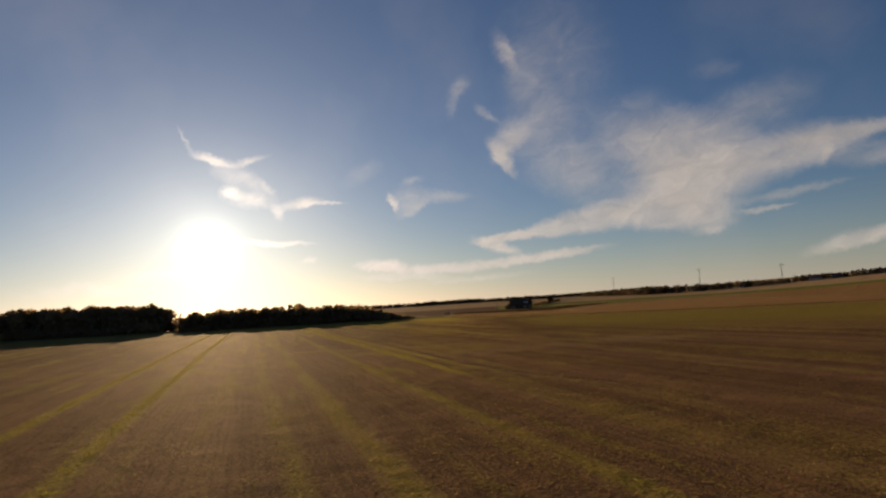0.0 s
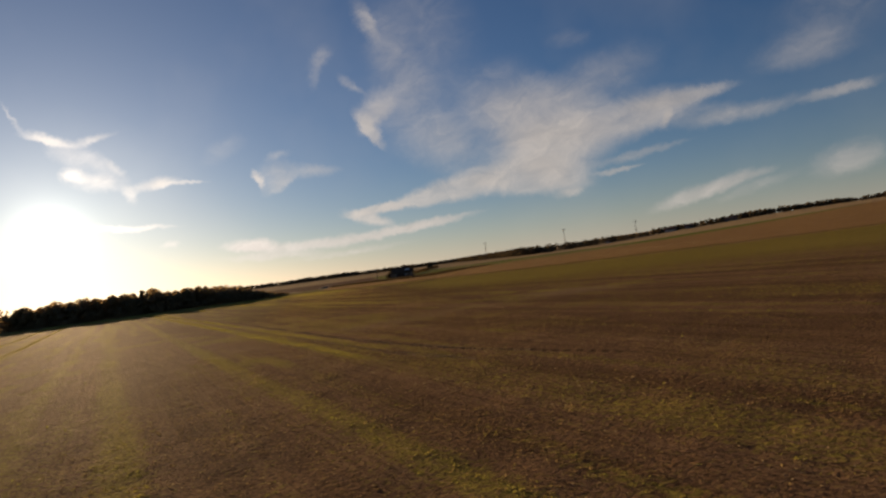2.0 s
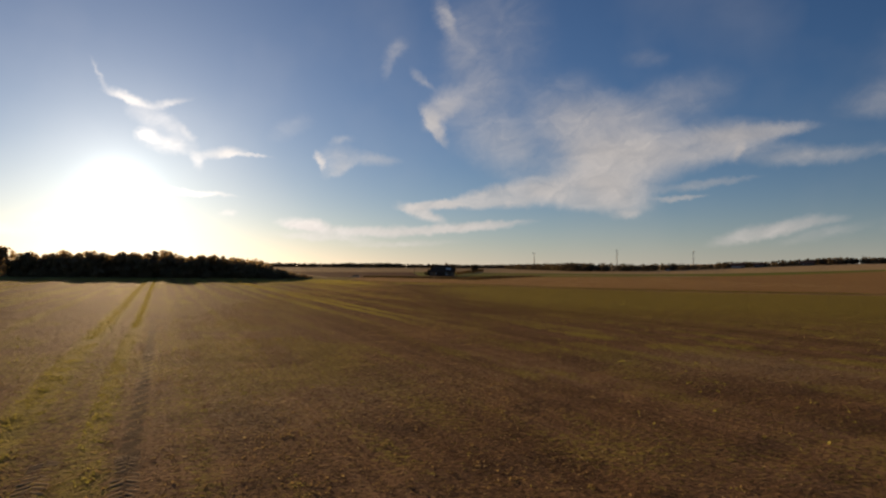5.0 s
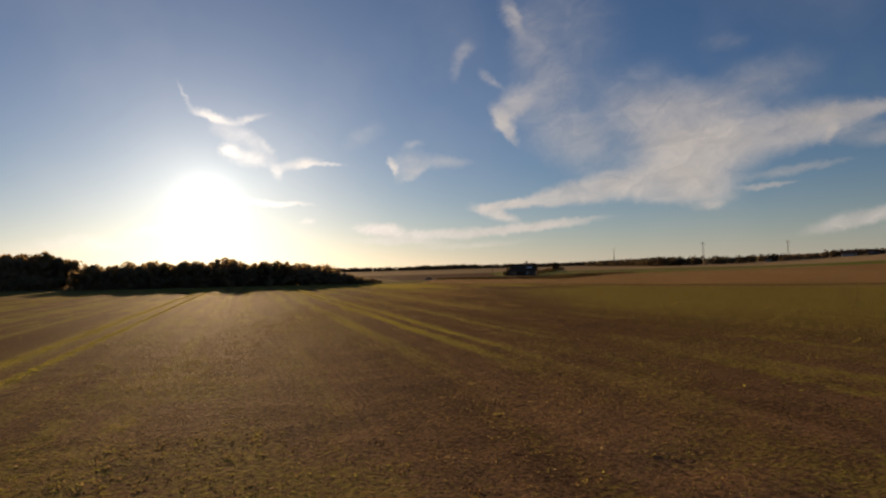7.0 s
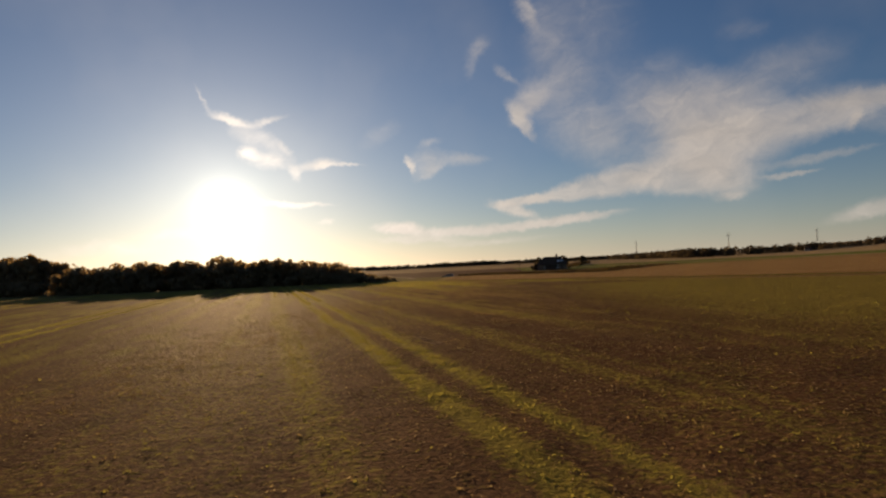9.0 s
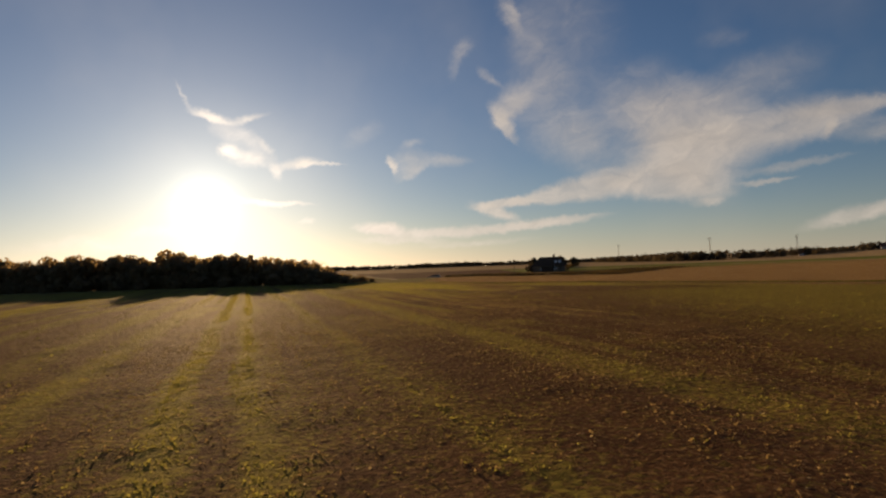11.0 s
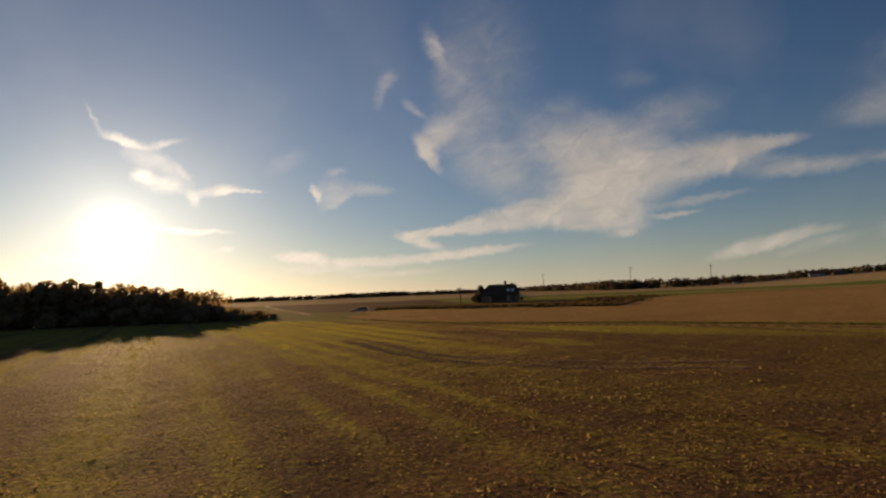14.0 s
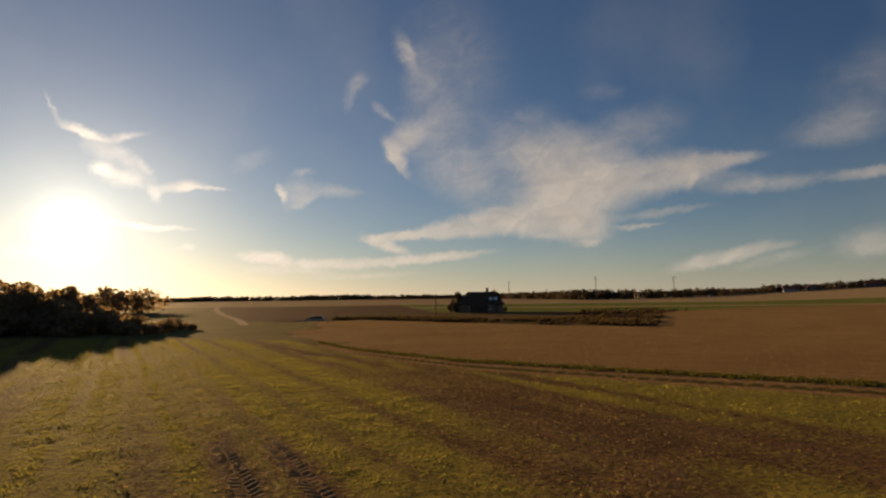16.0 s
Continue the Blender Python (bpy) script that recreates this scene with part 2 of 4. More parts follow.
def surface(name, dark, light, scale=2.0, rough=0.85, bump=0.3, metal=0.0, fine=12.0):
    """A mottled surface: two tones at one scale, a finer grain and relief."""
    m, nt, p = material(name)
    big, small = texture_noise(nt, scale), texture_noise(nt, scale * fine, 3.0)
    c = mix(nt, ramp(nt, big, 0.32, 0.68), dark, light)
    c = mix(nt, ramp(nt, small, 0.3, 0.7, 0.0, 0.35), c, tuple(v * 0.6 for v in dark))
    nt.links.new(c, p.inputs["Base Color"])
    p.inputs["Roughness"].default_value, p.inputs["Metallic"].default_value = rough, metal
    if rough > 0.8:
        p.inputs["Specular IOR Level"].default_value = 0.0
    if bump:
        b = add(nt, "ShaderNodeBump", Strength=bump, Distance=0.02)
        nt.links.new(small, b.inputs["Height"])
        nt.links.new(b.outputs[0], p.inputs["Normal"])
    return m


def leafy(name, dark, light, through_light=0.4, tone=None):
    """Leaves and straw: a tone for each piece, light passing through the blade."""
    m, nt, p = material(name)
    geo = nt.nodes.new("ShaderNodeNewGeometry")
    c = mix(nt, geo.outputs["Random Per Island"], dark, light)
    if tone:
        oi = nt.nodes.new("ShaderNodeObjectInfo")
        c = mix(nt, ramp(nt, oi.outputs["Random"], 0, 1, 0.0, 0.6), c, tone)
    nt.links.new(c, p.inputs["Base Color"])
    p.inputs["Roughness"].default_value = 0.75
    p.inputs["Specular IOR Level"].default_value = 0.0
    tr = nt.nodes.new("ShaderNodeBsdfTranslucent")
    nt.links.new(mix(nt, 0.35, c, (light[0] * 1.3, light[1] * 1.3, light[2] * 0.9)), tr.inputs["Color"])
    ms = nt.nodes.new("ShaderNodeMixShader")
    ms.inputs[0].default_value = through_light
    nt.links.new(p.outputs[0], ms.inputs[1])
    nt.links.new(tr.outputs[0], ms.inputs[2])
    out = nt.nodes["Material Output"]
    nt.links.new(ms.outputs[0], out.inputs[0])
    return m


def ground_material():
    m, nt, p = material("field_ground")
    def at(name):
        n = nt.nodes.new("ShaderNodeAttribute")
        n.attribute_name = name
        return n.outputs["Fac"]
    big = texture_noise(nt, 0.09, 5.0)
    mid = texture_noise(nt, 0.6, 5.0, 0.65)
    fine = texture_noise(nt, 5.0, 5.0, 0.7)
    speck = texture_noise(nt, 17.0, 3.0, 0.6)
    rows = texture_noise(nt, 0.9, 3.0, 0.6, (3.2, 0.10, 1), 17.0)
    soil = mix(nt, ramp(nt, mid, 0.3, 0.7), SOIL_DARK, SOIL_LIGHT)
    soil = mix(nt, ramp(nt, rows, 0.38, 0.66, 0.0, 0.5), soil, (0.22, 0.13, 0.066))
    bands = texture_noise(nt, 0.33, 2.0, 0.5, (1.0, 0.03, 1), 17.0)
    soil = mix(nt, ramp(nt, bands, 0.58, 0.38, 0.0, 0.6), soil, (0.080, 0.045, 0.026))
    soil = mix(nt, at("loam"), soil, mix(nt, 0.76, soil, (0.078, 0.036, 0.019)))
    drill = texture_noise(nt, 1.0, 2.0, 0.5, (5.5, 0.12, 1), 17.0)
    soil = mix(nt, ramp(nt, drill, 0.52, 0.40, 0.0, 0.45), soil, (0.085, 0.048, 0.027))
    # leaf litter and crumbs lie in spots a hand wide
    spots = texture_noise(nt, 7.5, 4.0, 0.65)
    soil = mix(nt, ramp(nt, spots, 0.48, 0.36, 0.0, 0.75), soil, (0.075, 0.040, 0.023))
    soil = mix(nt, ramp(nt, spots, 0.53, 0.64, 0.0, 0.8), soil, (0.24, 0.15, 0.075))
    soil = mix(nt, ramp(nt, speck, 0.62, 0.75, 0.0, 0.4), soil, (0.36, 0.27, 0.16))
    green = mix(nt, ramp(nt, fine, 0.35, 0.65), (0.17, 0.142, 0.034), (0.375, 0.312, 0.062))
    def lay(base, name, colour, noise_out, lo=0.35, hi=0.65, power=1.0):
        a = nt.nodes.new("ShaderNodeMath")
        a.operation = "MULTIPLY_ADD"
        nt.links.new(at(name), a.inputs[0])
        a.inputs[1].default_value = 1.6
        b = nt.nodes.new("ShaderNodeMath")
        b.operation = "SUBTRACT"
        nt.links.new(noise_out, b.inputs[0])
        b.inputs[1].default_value = 0.8
        nt.links.new(b.outputs[0], a.inputs[2])
        return mix(nt, ramp(nt, a.outputs[0], lo, hi, 0.0, power), base, colour)
    def spot_cover(base, name, colour):
        """Grows in spots that close up where the weight is high."""
        a = nt.nodes.new("ShaderNodeMath")
        a.operation = "MULTIPLY_ADD"
        nt.links.new(at(name), a.inputs[0])
        a.inputs[1].default_value = 0.36
        nt.links.new(sprout, a.inputs[2])
        return mix(nt, ramp(nt, a.outputs[0], 0.56, 0.78, 0.0, 0.85), base, colour)
    sprout = texture_noise(nt, 4.2, 5.0, 0.72)
    c = spot_cover(soil, "green", green)
    ochre = mix(nt, ramp(nt, big, 0.3, 0.7), (0.265, 0.165, 0.072), (0.345, 0.220, 0.095))
    ochre = mix(nt, ramp(nt, texture_noise(nt, 0.5, 3.0, 0.6, (0.25, 2.6, 1), -38.0), 0.4, 0.7, 0.0, 0.6), ochre, (0.22, 0.125, 0.05))
    c = lay(c, "stubble", ochre, mid)
    c = lay(c, "meadow", mix(nt, ramp(nt, big, 0.3, 0.7), (0.145, 0.125, 0.05), (0.20, 0.17, 0.065)), mid)
    c = lay(c, "strip", mix(nt, ramp(nt, mid, 0.3, 0.7), (0.12, 0.15, 0.035), (0.18, 0.20, 0.05)), mid)
    c = lay(c, "plough", mix(nt, ramp(nt, mid, 0.3, 0.7), (0.10, 0.062, 0.042), (0.155, 0.10, 0.066)), mid)
    c = lay(c, "dry", mix(nt, ramp(nt, big, 0.3, 0.7), (0.30, 0.22, 0.12), (0.40, 0.30, 0.17)), fine)
    c = lay(c, "scrub", mix(nt, ramp(nt, mid, 0.3, 0.7), (0.085, 0.064, 0.030), (0.16, 0.112, 0.05)), mid)
    c = lay(c, "verge", mix(nt, ramp(nt, mid, 0.3, 0.7), (0.075, 0.062, 0.02), (0.135, 0.105, 0.034)), mid)
    c = lay(c, "sand", (0.40, 0.32, 0.21), mid)
    c = lay(c, "rut", (0.055, 0.036, 0.024), fine, 0.3, 0.7, 0.85)
    c = mix(nt, ramp(nt, spots, 0.48, 0.36, 0.0, 0.55), c, (0.085, 0.055, 0.032))
    nt.links.new(c, p.inputs["Base Color"])
    p.inputs["Roughness"].default_value = 0.9
    p.inputs["Specular IOR Level"].default_value = 0.0018
    p.inputs["Specular Tint"].default_value = (1.0, 0.72, 0.4, 1)
    b = add(nt, "ShaderNodeBump", Strength=1.0, Distance=0.22)
    nt.links.new(fine, b.inputs["Height"])
    b2 = add(nt, "ShaderNodeBump", Strength=0.5, Distance=0.35)
    nt.links.new(mid, b2.inputs["Height"])
    nt.links.new(b.outputs[0], b2.inputs["Normal"])
    nt.links.new(b2.outputs[0], p.inputs["Normal"])
    return m


SOIL_DARK, SOIL_LIGHT = (0.168, 0.102, 0.060), (0.27, 0.172, 0.098)
M_GROUND = ground_material()
M_SHOOT = leafy("regrowth_shoots", (0.14, 0.127, 0.037), (0.27, 0.24, 0.065), 0.62)
M_STRAW = leafy("dry_stubble", (0.24, 0.17, 0.09), (0.52, 0.40, 0.22), 0.4)
M_WEED = leafy("brown_weeds", (0.19, 0.118, 0.060), (0.28, 0.205, 0.10), 0.5)
M_VERGE = leafy("verge_grass", (0.07, 0.065, 0.02), (0.14, 0.125, 0.035), 0.35)
M_CLOD = surface("dry_clods", (0.11, 0.072, 0.044), (0.20, 0.14, 0.085), 3.0)
M_TREAD = surface("pressed_soil", (0.24, 0.165, 0.09), (0.34, 0.24, 0.13), 3.0)
_p = M_TREAD.node_tree.nodes["Principled BSDF"]
_p.inputs["Specular IOR Level"].default_value = 0.0018
_p.inputs["Specular Tint"].default_value = (1.0, 0.72, 0.4, 1)
M_LEAF = leafy("broad_leaves", (0.19, 0.14, 0.08), (0.31, 0.225, 0.13), 0.6, (0.26, 0.18, 0.115))
M_YARD = leafy("yard_leaves", (0.06, 0.05, 0.034), (0.11, 0.088, 0.056), 0.3)
M_NEEDLE = leafy("pine_needles", (0.15, 0.115, 0.07), (0.23, 0.175, 0.105), 0.6, (0.2, 0.145, 0.095))
M_FAR = leafy("far_leaves", (0.07, 0.056, 0.038), (0.11, 0.086, 0.056), 0.25)
M_SCRUB = leafy("scrub_leaves", (0.07, 0.05, 0.026), (0.135, 0.094, 0.046), 0.25)
M_BARK = surface("bark", (0.06, 0.042, 0.03), (0.13, 0.095, 0.065), 4.0)
M_WALL = surface("weathered_plaster", (0.09, 0.08, 0.075), (0.16, 0.145, 0.13), 0.8)
M_PALE = surface("pale_plaster", (0.36, 0.33, 0.29), (0.50, 0.46, 0.41), 0.8)
M_ROOF = surface("dark_tiles", (0.085, 0.054, 0.037), (0.13, 0.086, 0.06), 1.5)
M_RED = surface("red_tiles", (0.20, 0.08, 0.05), (0.30, 0.13, 0.08), 1.5)
M_WHITE = surface("white_paint", (0.72, 0.71, 0.69), (0.82, 0.81, 0.79), 1.0, 0.5, 0.05)
M_TIMBER = surface("grey_timber", (0.10, 0.075, 0.055), (0.20, 0.15, 0.11), 3.0)
M_STEEL = surface("galvanised_steel", (0.11, 0.105, 0.10), (0.18, 0.17, 0.16), 2.0, 0.7, 0.1, 0.2)
M_SILVER = surface("silver_paint", (0.34, 0.29, 0.24), (0.40, 0.345, 0.29), 0.6, 0.38, 0.0, 0.4)
M_RUBBER = surface("tyre_rubber", (0.015, 0.015, 0.015), (0.03, 0.03, 0.03), 6.0)
M_GLASS, _nt, _p = material("tinted_glass")
_p.inputs["Base Color"].default_value = (0.025, 0.022, 0.02, 1)
_p.inputs["Specular IOR Level"].default_value = 0.25
_p.inputs["Roughness"].default_value = 0.35
M_LAMPGLASS, _nt, _p = material("lamp_glass")
_p.inputs["Base Color"].default_value = (0.75, 0.76, 0.78, 1)
_p.inputs["Roughness"].default_value = 0.1
M_REDGLASS, _nt, _p = material("red_lamp_glass")
_p.inputs["Base Color"].default_value = (0.4, 0.02, 0.02, 1)
_p.inputs["Roughness"].default_value = 0.15


# ---- mesh helpers ----
def mesh_of(name, verts, faces, mat, smooth=False):
    """A mesh from numpy arrays: verts (n, 3), faces (m, 3 or 4)."""
    verts, faces = np.asarray(verts, np.float32), np.asarray(faces, np.int32)
    me = bpy.data.meshes.new(name)
    k = faces.shape[1]
    me.vertices.add(len(verts))
    me.vertices.foreach_set("co", verts.ravel())
    me.loops.add(faces.size)
    me.loops.foreach_set("vertex_index", faces.ravel())
    me.polygons.add(len(faces))
    me.polygons.foreach_set("loop_start", np.arange(0, faces.size, k, dtype=np.int32))
    if smooth:
        me.polygons.foreach_set("use_smooth", np.ones(len(faces), dtype=bool))
    me.update(calc_edges=True)
    me.validate()
    me.materials.append(mat)
    return me


def part(name, bm, mat, parent=None, label="", at=None):
    """Links a bmesh as one mesh object, under a thing or a part."""
    me = bpy.data.meshes.new(name)
    bm.to_mesh(me)
    bm.free()
    me.materials.append(mat)
    ob = new(name, me)
    if at is not None:
        ob.matrix_basis = at
    ob.parent = parent
    if label:
        tagged(ob, label)
    return ob


def box(bm, lo, hi, bevel=0.0):
    made = bmesh.ops.create_cube(bm, size=1)["verts"]
    lo, hi = Vector(lo), Vector(hi)
    for v in made:
        v.co = Vector(((lo[i] + hi[i]) / 2 + v.co[i] * (hi[i] - lo[i]) for i in range(3)))
    if bevel:
        edges = list({e for v in made for e in v.link_edges})
        bmesh.ops.bevel(bm, geom=edges, offset=bevel, segments=2, affect="EDGES")
    return bm


def rod(bm, a, b, r0, r1=None, sides=6):
    a, b = Vector(a), Vector(b)
    r1 = r0 if r1 is None else r1
    made = bmesh.ops.create_cone(bm, cap_ends=True, segments=sides, radius1=r0, radius2=r1, depth=(b - a).length)["verts"]
    m = Matrix.Translation((a + b) / 2) @ (b - a).to_track_quat("Z", "Y").to_matrix().to_4x4()
    bmesh.ops.transform(bm, matrix=m, verts=made)
    return bm


def smoothstep(v, a, b):
    t = np.clip((v - a) / (b - a), 0, 1)
    return t * t * (3 - 2 * t)


def value_noise(x, y, scale, seed):
    """Smooth value noise on arrays, from a hashed lattice."""
    xs, ys = np.asarray(x, float) / scale, np.asarray(y, float) / scale
    xi, yi = np.floor(xs), np.floor(ys)
    fx, fy = xs - xi, ys - yi
    fx, fy = fx * fx * (3 - 2 * fx), fy * fy * (3 - 2 * fy)
    def h(i, j):
        v = np.sin(i * 127.1 + j * 311.7 + seed * 74.7) * 43758.5453
        return v - np.floor(v)
    return (h(xi, yi) * (1 - fx) + h(xi + 1, yi) * fx) * (1 - fy) + (h(xi, yi + 1) * (1 - fx) + h(xi + 1, yi + 1) * fx) * fy


# ---- the ground: one sheet to the horizon ----
ROW_TURN = radians(17)      # the drilled rows run 17 degrees west of the y axis
TRAMS = (-6.0, 19.3, 42.0, 66.5)   # tramlines, metres across the rows


def across(x, y):
    return x * math.cos(ROW_TURN) + y * math.sin(ROW_TURN)


def along(x, y):
    return -x * math.sin(ROW_TURN) + y * math.cos(ROW_TURN)


def edge_y(x):
    """The far edge of the drilled field, as y over x."""
    return np.interp(x, [-140, -60, -30, -12, 0, 6, 12, 20, 28, 45, 63, 86, 130, 260, 900], [300, 288, 284, 277, 270, 250, 239, 230, 222, 190, 171, 157, 140, 105, 0])


def scrub_y(x):
    """The near edge of the scrub-grown ditch beyond the stubble."""
    return np.interp(x, [-20, 2, 10, 23, 35, 46, 52, 75, 87, 118, 200, 300, 900], [330, 332, 330, 308, 290, 280, 291, 330, 345, 366, 385, 390, 380])


def ground_z(x, y):
    z = 0.5 * (value_noise(x, y, 90, 1) - 0.5) * smoothstep(np.hypot(x - 5, np.maximum(y - 240, 0)), 40, 160)
    z = z + 12.0 * smoothstep(x - 0.25 * (y - 500), 190, 580) * smoothstep(y, 60, 420)
    z = z + 3.0 * smoothstep(y, 600, 1500)
    z = z - 0.6 * np.exp(-((x - 1.0) / 6.5) ** 2 - ((y - 331.0) / 3.0) ** 2)
    return z


def near_relief(x, y):
    u = across(x, y)
    inside = 1 - smoothstep(y, edge_y(x) - 2, edge_y(x) + 2)
    z = 0.04 * (value_noise(x, y, 2.3, 2) - 0.5) + 0.04 * (value_noise(x, y, 0.9, 9) - 0.5) + 0.035 * (value_noise(x, y, 0.42, 10) - 0.5) + 0.05 * (value_noise(u * 3, along(x, y) * 0.15, 1.1, 3) - 0.5)
    for tram in TRAMS:
        for off in (-0.85, 0.85):
            z = z - 0.025 * np.exp(-((u - tram - off) / 0.33) ** 2)
    ditch = np.exp(-((y - edge_y(x) - 1.0) / 1.2) ** 2) * smoothstep(x, 0, 8)
    return z * inside - 0.07 * ditch


def strip_growth(u, v):
    """The narrow strips where lost grain came up thick."""
    wob = value_noise(v, u * 0.3, 9, 5) * 0.5 - 0.25
    g = np.zeros_like(u)
    for at, wide, much, start in STRIPS:
        g = np.maximum(g, much * np.exp(-((u + wob - at) / wide) ** 4) * (0.75 + 0.6 * value_noise(v, u, 6, at)) * smoothstep(v, start, start + 30))
    return np.clip(g, 0, 1)


# the wheel lines that come in from the side and join the tramline: (metres along, metres across)
JOIN = (((36, 24.0), (40, 22.9), (43, 22.2), (46, 21.5), (48, 21.15), (51, 20.8), (55, 20.45), (60, 20.2), (66, 20.15), (80, 20.3), (130, 20.3)),
        ((36, 20.6), (40, 20.1), (44, 19.75), (47, 19.2), (50, 18.75), (54, 18.5), (66, 18.42), (130, 18.42)))
BENT = (((2.2, 223.0), (3.9, 217.0), (5.3, 210.8), (6.8, 207.4), (9.0, 205.0), (11.0, 203.2), (14.0, 201.2), (18.0, 199.2)),
        ((0.8, 223.0), (2.5, 217.0), (4.0, 210.6), (5.7, 206.5), (7.6, 203.6), (10.2, 201.2), (13.4, 199.2), (17.0, 197.4)))


def bent_track(x, y):
    """How near a place lies to the wheel lines that swing away at the head of the field, from 0 to 1."""
    near_by = np.zeros_like(x)
    for line in BENT:
        px, py = np.array(line).T
        slope = np.interp(x, (px[1:] + px[:-1]) / 2, np.diff(py) / np.diff(px))
        off = (y - np.interp(x, px, py)) / np.sqrt(1 + slope ** 2)
        near_by = np.maximum(near_by, np.exp(-(off / 0.5) ** 4) * (x > px[0]) * (x < px[-1] + 2))
    return near_by


def covers(x, y):
    """What grows where: a weight for each ground cover."""
    u, v = across(x, y), along(x, y)
    e = edge_y(x)
    inside = 1 - smoothstep(y, e - 0.6, e + 0.6)
    green = np.zeros_like(u)
    drilled = strip_growth(u, v)
    green = np.maximum(green, drilled)
    patch = smoothstep(value_noise(u * 1.0, v * 0.35, 7, 6) * 0.6 + value_noise(u, v * 0.5, 2.2, 7) * 0.4, 0.50, 0.72)
    lines = smoothstep(value_noise(u, v * 0.02, 0.9, 16) * 0.6 + value_noise(u, v * 0.15, 0.6, 17) * 0.4, 0.5, 0.78)
    green = np.maximum(green, (0.5 + 0.25 * smoothstep(v, 40, 90) + 0.35 * smoothstep(v, 90, 190)) * lines * (0.3 + value_noise(u, v, 12, 18)) * (1 - 0.5 * smoothstep(y, 85, 115) * (1 - smoothstep(y, 188, 206)) * (1 - smoothstep(np.abs(x - 4), 12, 25))))
    headland = smoothstep(y, e - 70, e - 28) * (0.15 + 0.85 * smoothstep(value_noise(u, v * 0.03, 1.3, 8) * 0.7 + value_noise(u, v * 0.4, 6, 28) * 0.3, 0.36, 0.66)) * (1 - 0.75 * smoothstep(x, 5, 13) * (1 - smoothstep(y, e - 16, e - 7)))
    east = smoothstep(y + x * 0.9, 95, 175) * smoothstep(x, 8, 30)
    bare = 1 - 0.4 * smoothstep(y, 85, 115) * (1 - smoothstep(y, 188, 206))
    west = (0.4 * smoothstep(y, 100, 140) + 0.45 * smoothstep(y, 170, 230)) * (1 - smoothstep(x, -2, 14)) * (0.2 + 0.7 * smoothstep(value_noise(u, v * 0.02, 0.9, 19), 0.4, 0.8))
    green = np.clip(np.maximum(green + 0.6 * west, np.maximum((0.32 + 0.16 * smoothstep(v, 40, 80)) * bare * patch, 0.7 * east)), 0, 1) * (1 - 0.65 * smoothstep(x, 6, 11) * smoothstep(y, 190, 205))
    for px, py, r0, r1 in ((9.0, 211.0, 1.3, 4.2), (4.5, 208.2, 0.75, 1.5), (14, 214, 1.5, 4.0)):
        du, dv = across(x - px, y - py), along(x - px, y - py)
        headland = np.maximum(headland, 1.1 * np.exp(-(du / r0) ** 2 - (dv / r1) ** 2))
    green = np.clip(np.maximum(green, 1.0 * headland), 0, 1) * inside
    rut = np.zeros_like(u)
    for tram in TRAMS:
        for off in (-0.85, 0.85):
            rut = np.maximum(rut, 0.17 * np.exp(-((u - tram - off) / 0.30) ** 2) * (0.3 + 0.9 * value_noise(v, u, 5, 31)))
    for line, much in zip(JOIN, (0.95, 0.5)):
        rut = np.maximum(rut, much * np.exp(-((u - np.interp(v, *np.array(line).T)) / 0.27) ** 2) * (0.6 + 0.6 * value_noise(v, u, 3, 44)) * smoothstep(v, 30, 38) * (1 - smoothstep(v, 90, 130)))
    bent_in = bent_track(x, y)
    green = green * (1 - 0.9 * bent_in)
    rut = np.maximum(rut, (0.2 + 0.22 * smoothstep(x, 3, 7)) * bent_in) * inside
    s = scrub_y(x)
    beyond = 1 - inside
    east_of = smoothstep(x + 10 * (value_noise(x, y, 6, 33) - 0.5), -6, 8)
    stubble = beyond * east_of * (1 - smoothstep(y, s - 1.5, s + 1.5))
    slope = 1.0 + 0.9 * smoothstep(x, 26, 45)
    verge = np.zeros_like(u)
    for k, wide in ((2.1, 0.6), (5.8, 1.3)):
        verge = np.maximum(verge, np.exp(-((y - e - k * slope) / wide / slope) ** 2) * smoothstep(x, 2, 9))
    past = smoothstep(y, s - 1.0, s + 1.0)
    left = 1 - smoothstep(x, -14 - 0.18 * (y - 320), -8 - 0.18 * (y - 320))
    meadow = beyond * np.maximum(left, (1 - east_of) * (1 - past))
    plough = past * (1 - left) * (1 - smoothstep(x - 0.06 * (y - 330), 26, 34)) * (1 - smoothstep(y, 560, 640))
    far = past * smoothstep(x - 0.06 * (y - 330), 26, 34)
    line = y + 0.62 * x
    strip = far * (smoothstep(line, 395, 410) - smoothstep(line, 485, 490) + smoothstep(line, 512, 518) - smoothstep(line, 620, 635))
    dry = np.clip(far * (smoothstep(line, 485, 490) - smoothstep(line, 512, 518) + smoothstep(line, 620, 635)) + smoothstep(y, 560, 640) * past * (1 - far), 0, 1)
    scrub = past * smoothstep(x, 4, 12) * (1 - smoothstep(line, 390, 405)) * (1 - 0.9 * smoothstep(x + 40 * (value_noise(x, y, 9, 34) - 0.5) + 16 * (value_noise(x, y, 3, 35) - 0.5), 30, 74))
    plough = plough * (1 - scrub)
    for k in (0.9, 3.4):
        dry = np.maximum(dry, 0.62 * np.exp(-((y - e - k * slope) / 0.5 / slope) ** 2) * smoothstep(x, 2, 9))
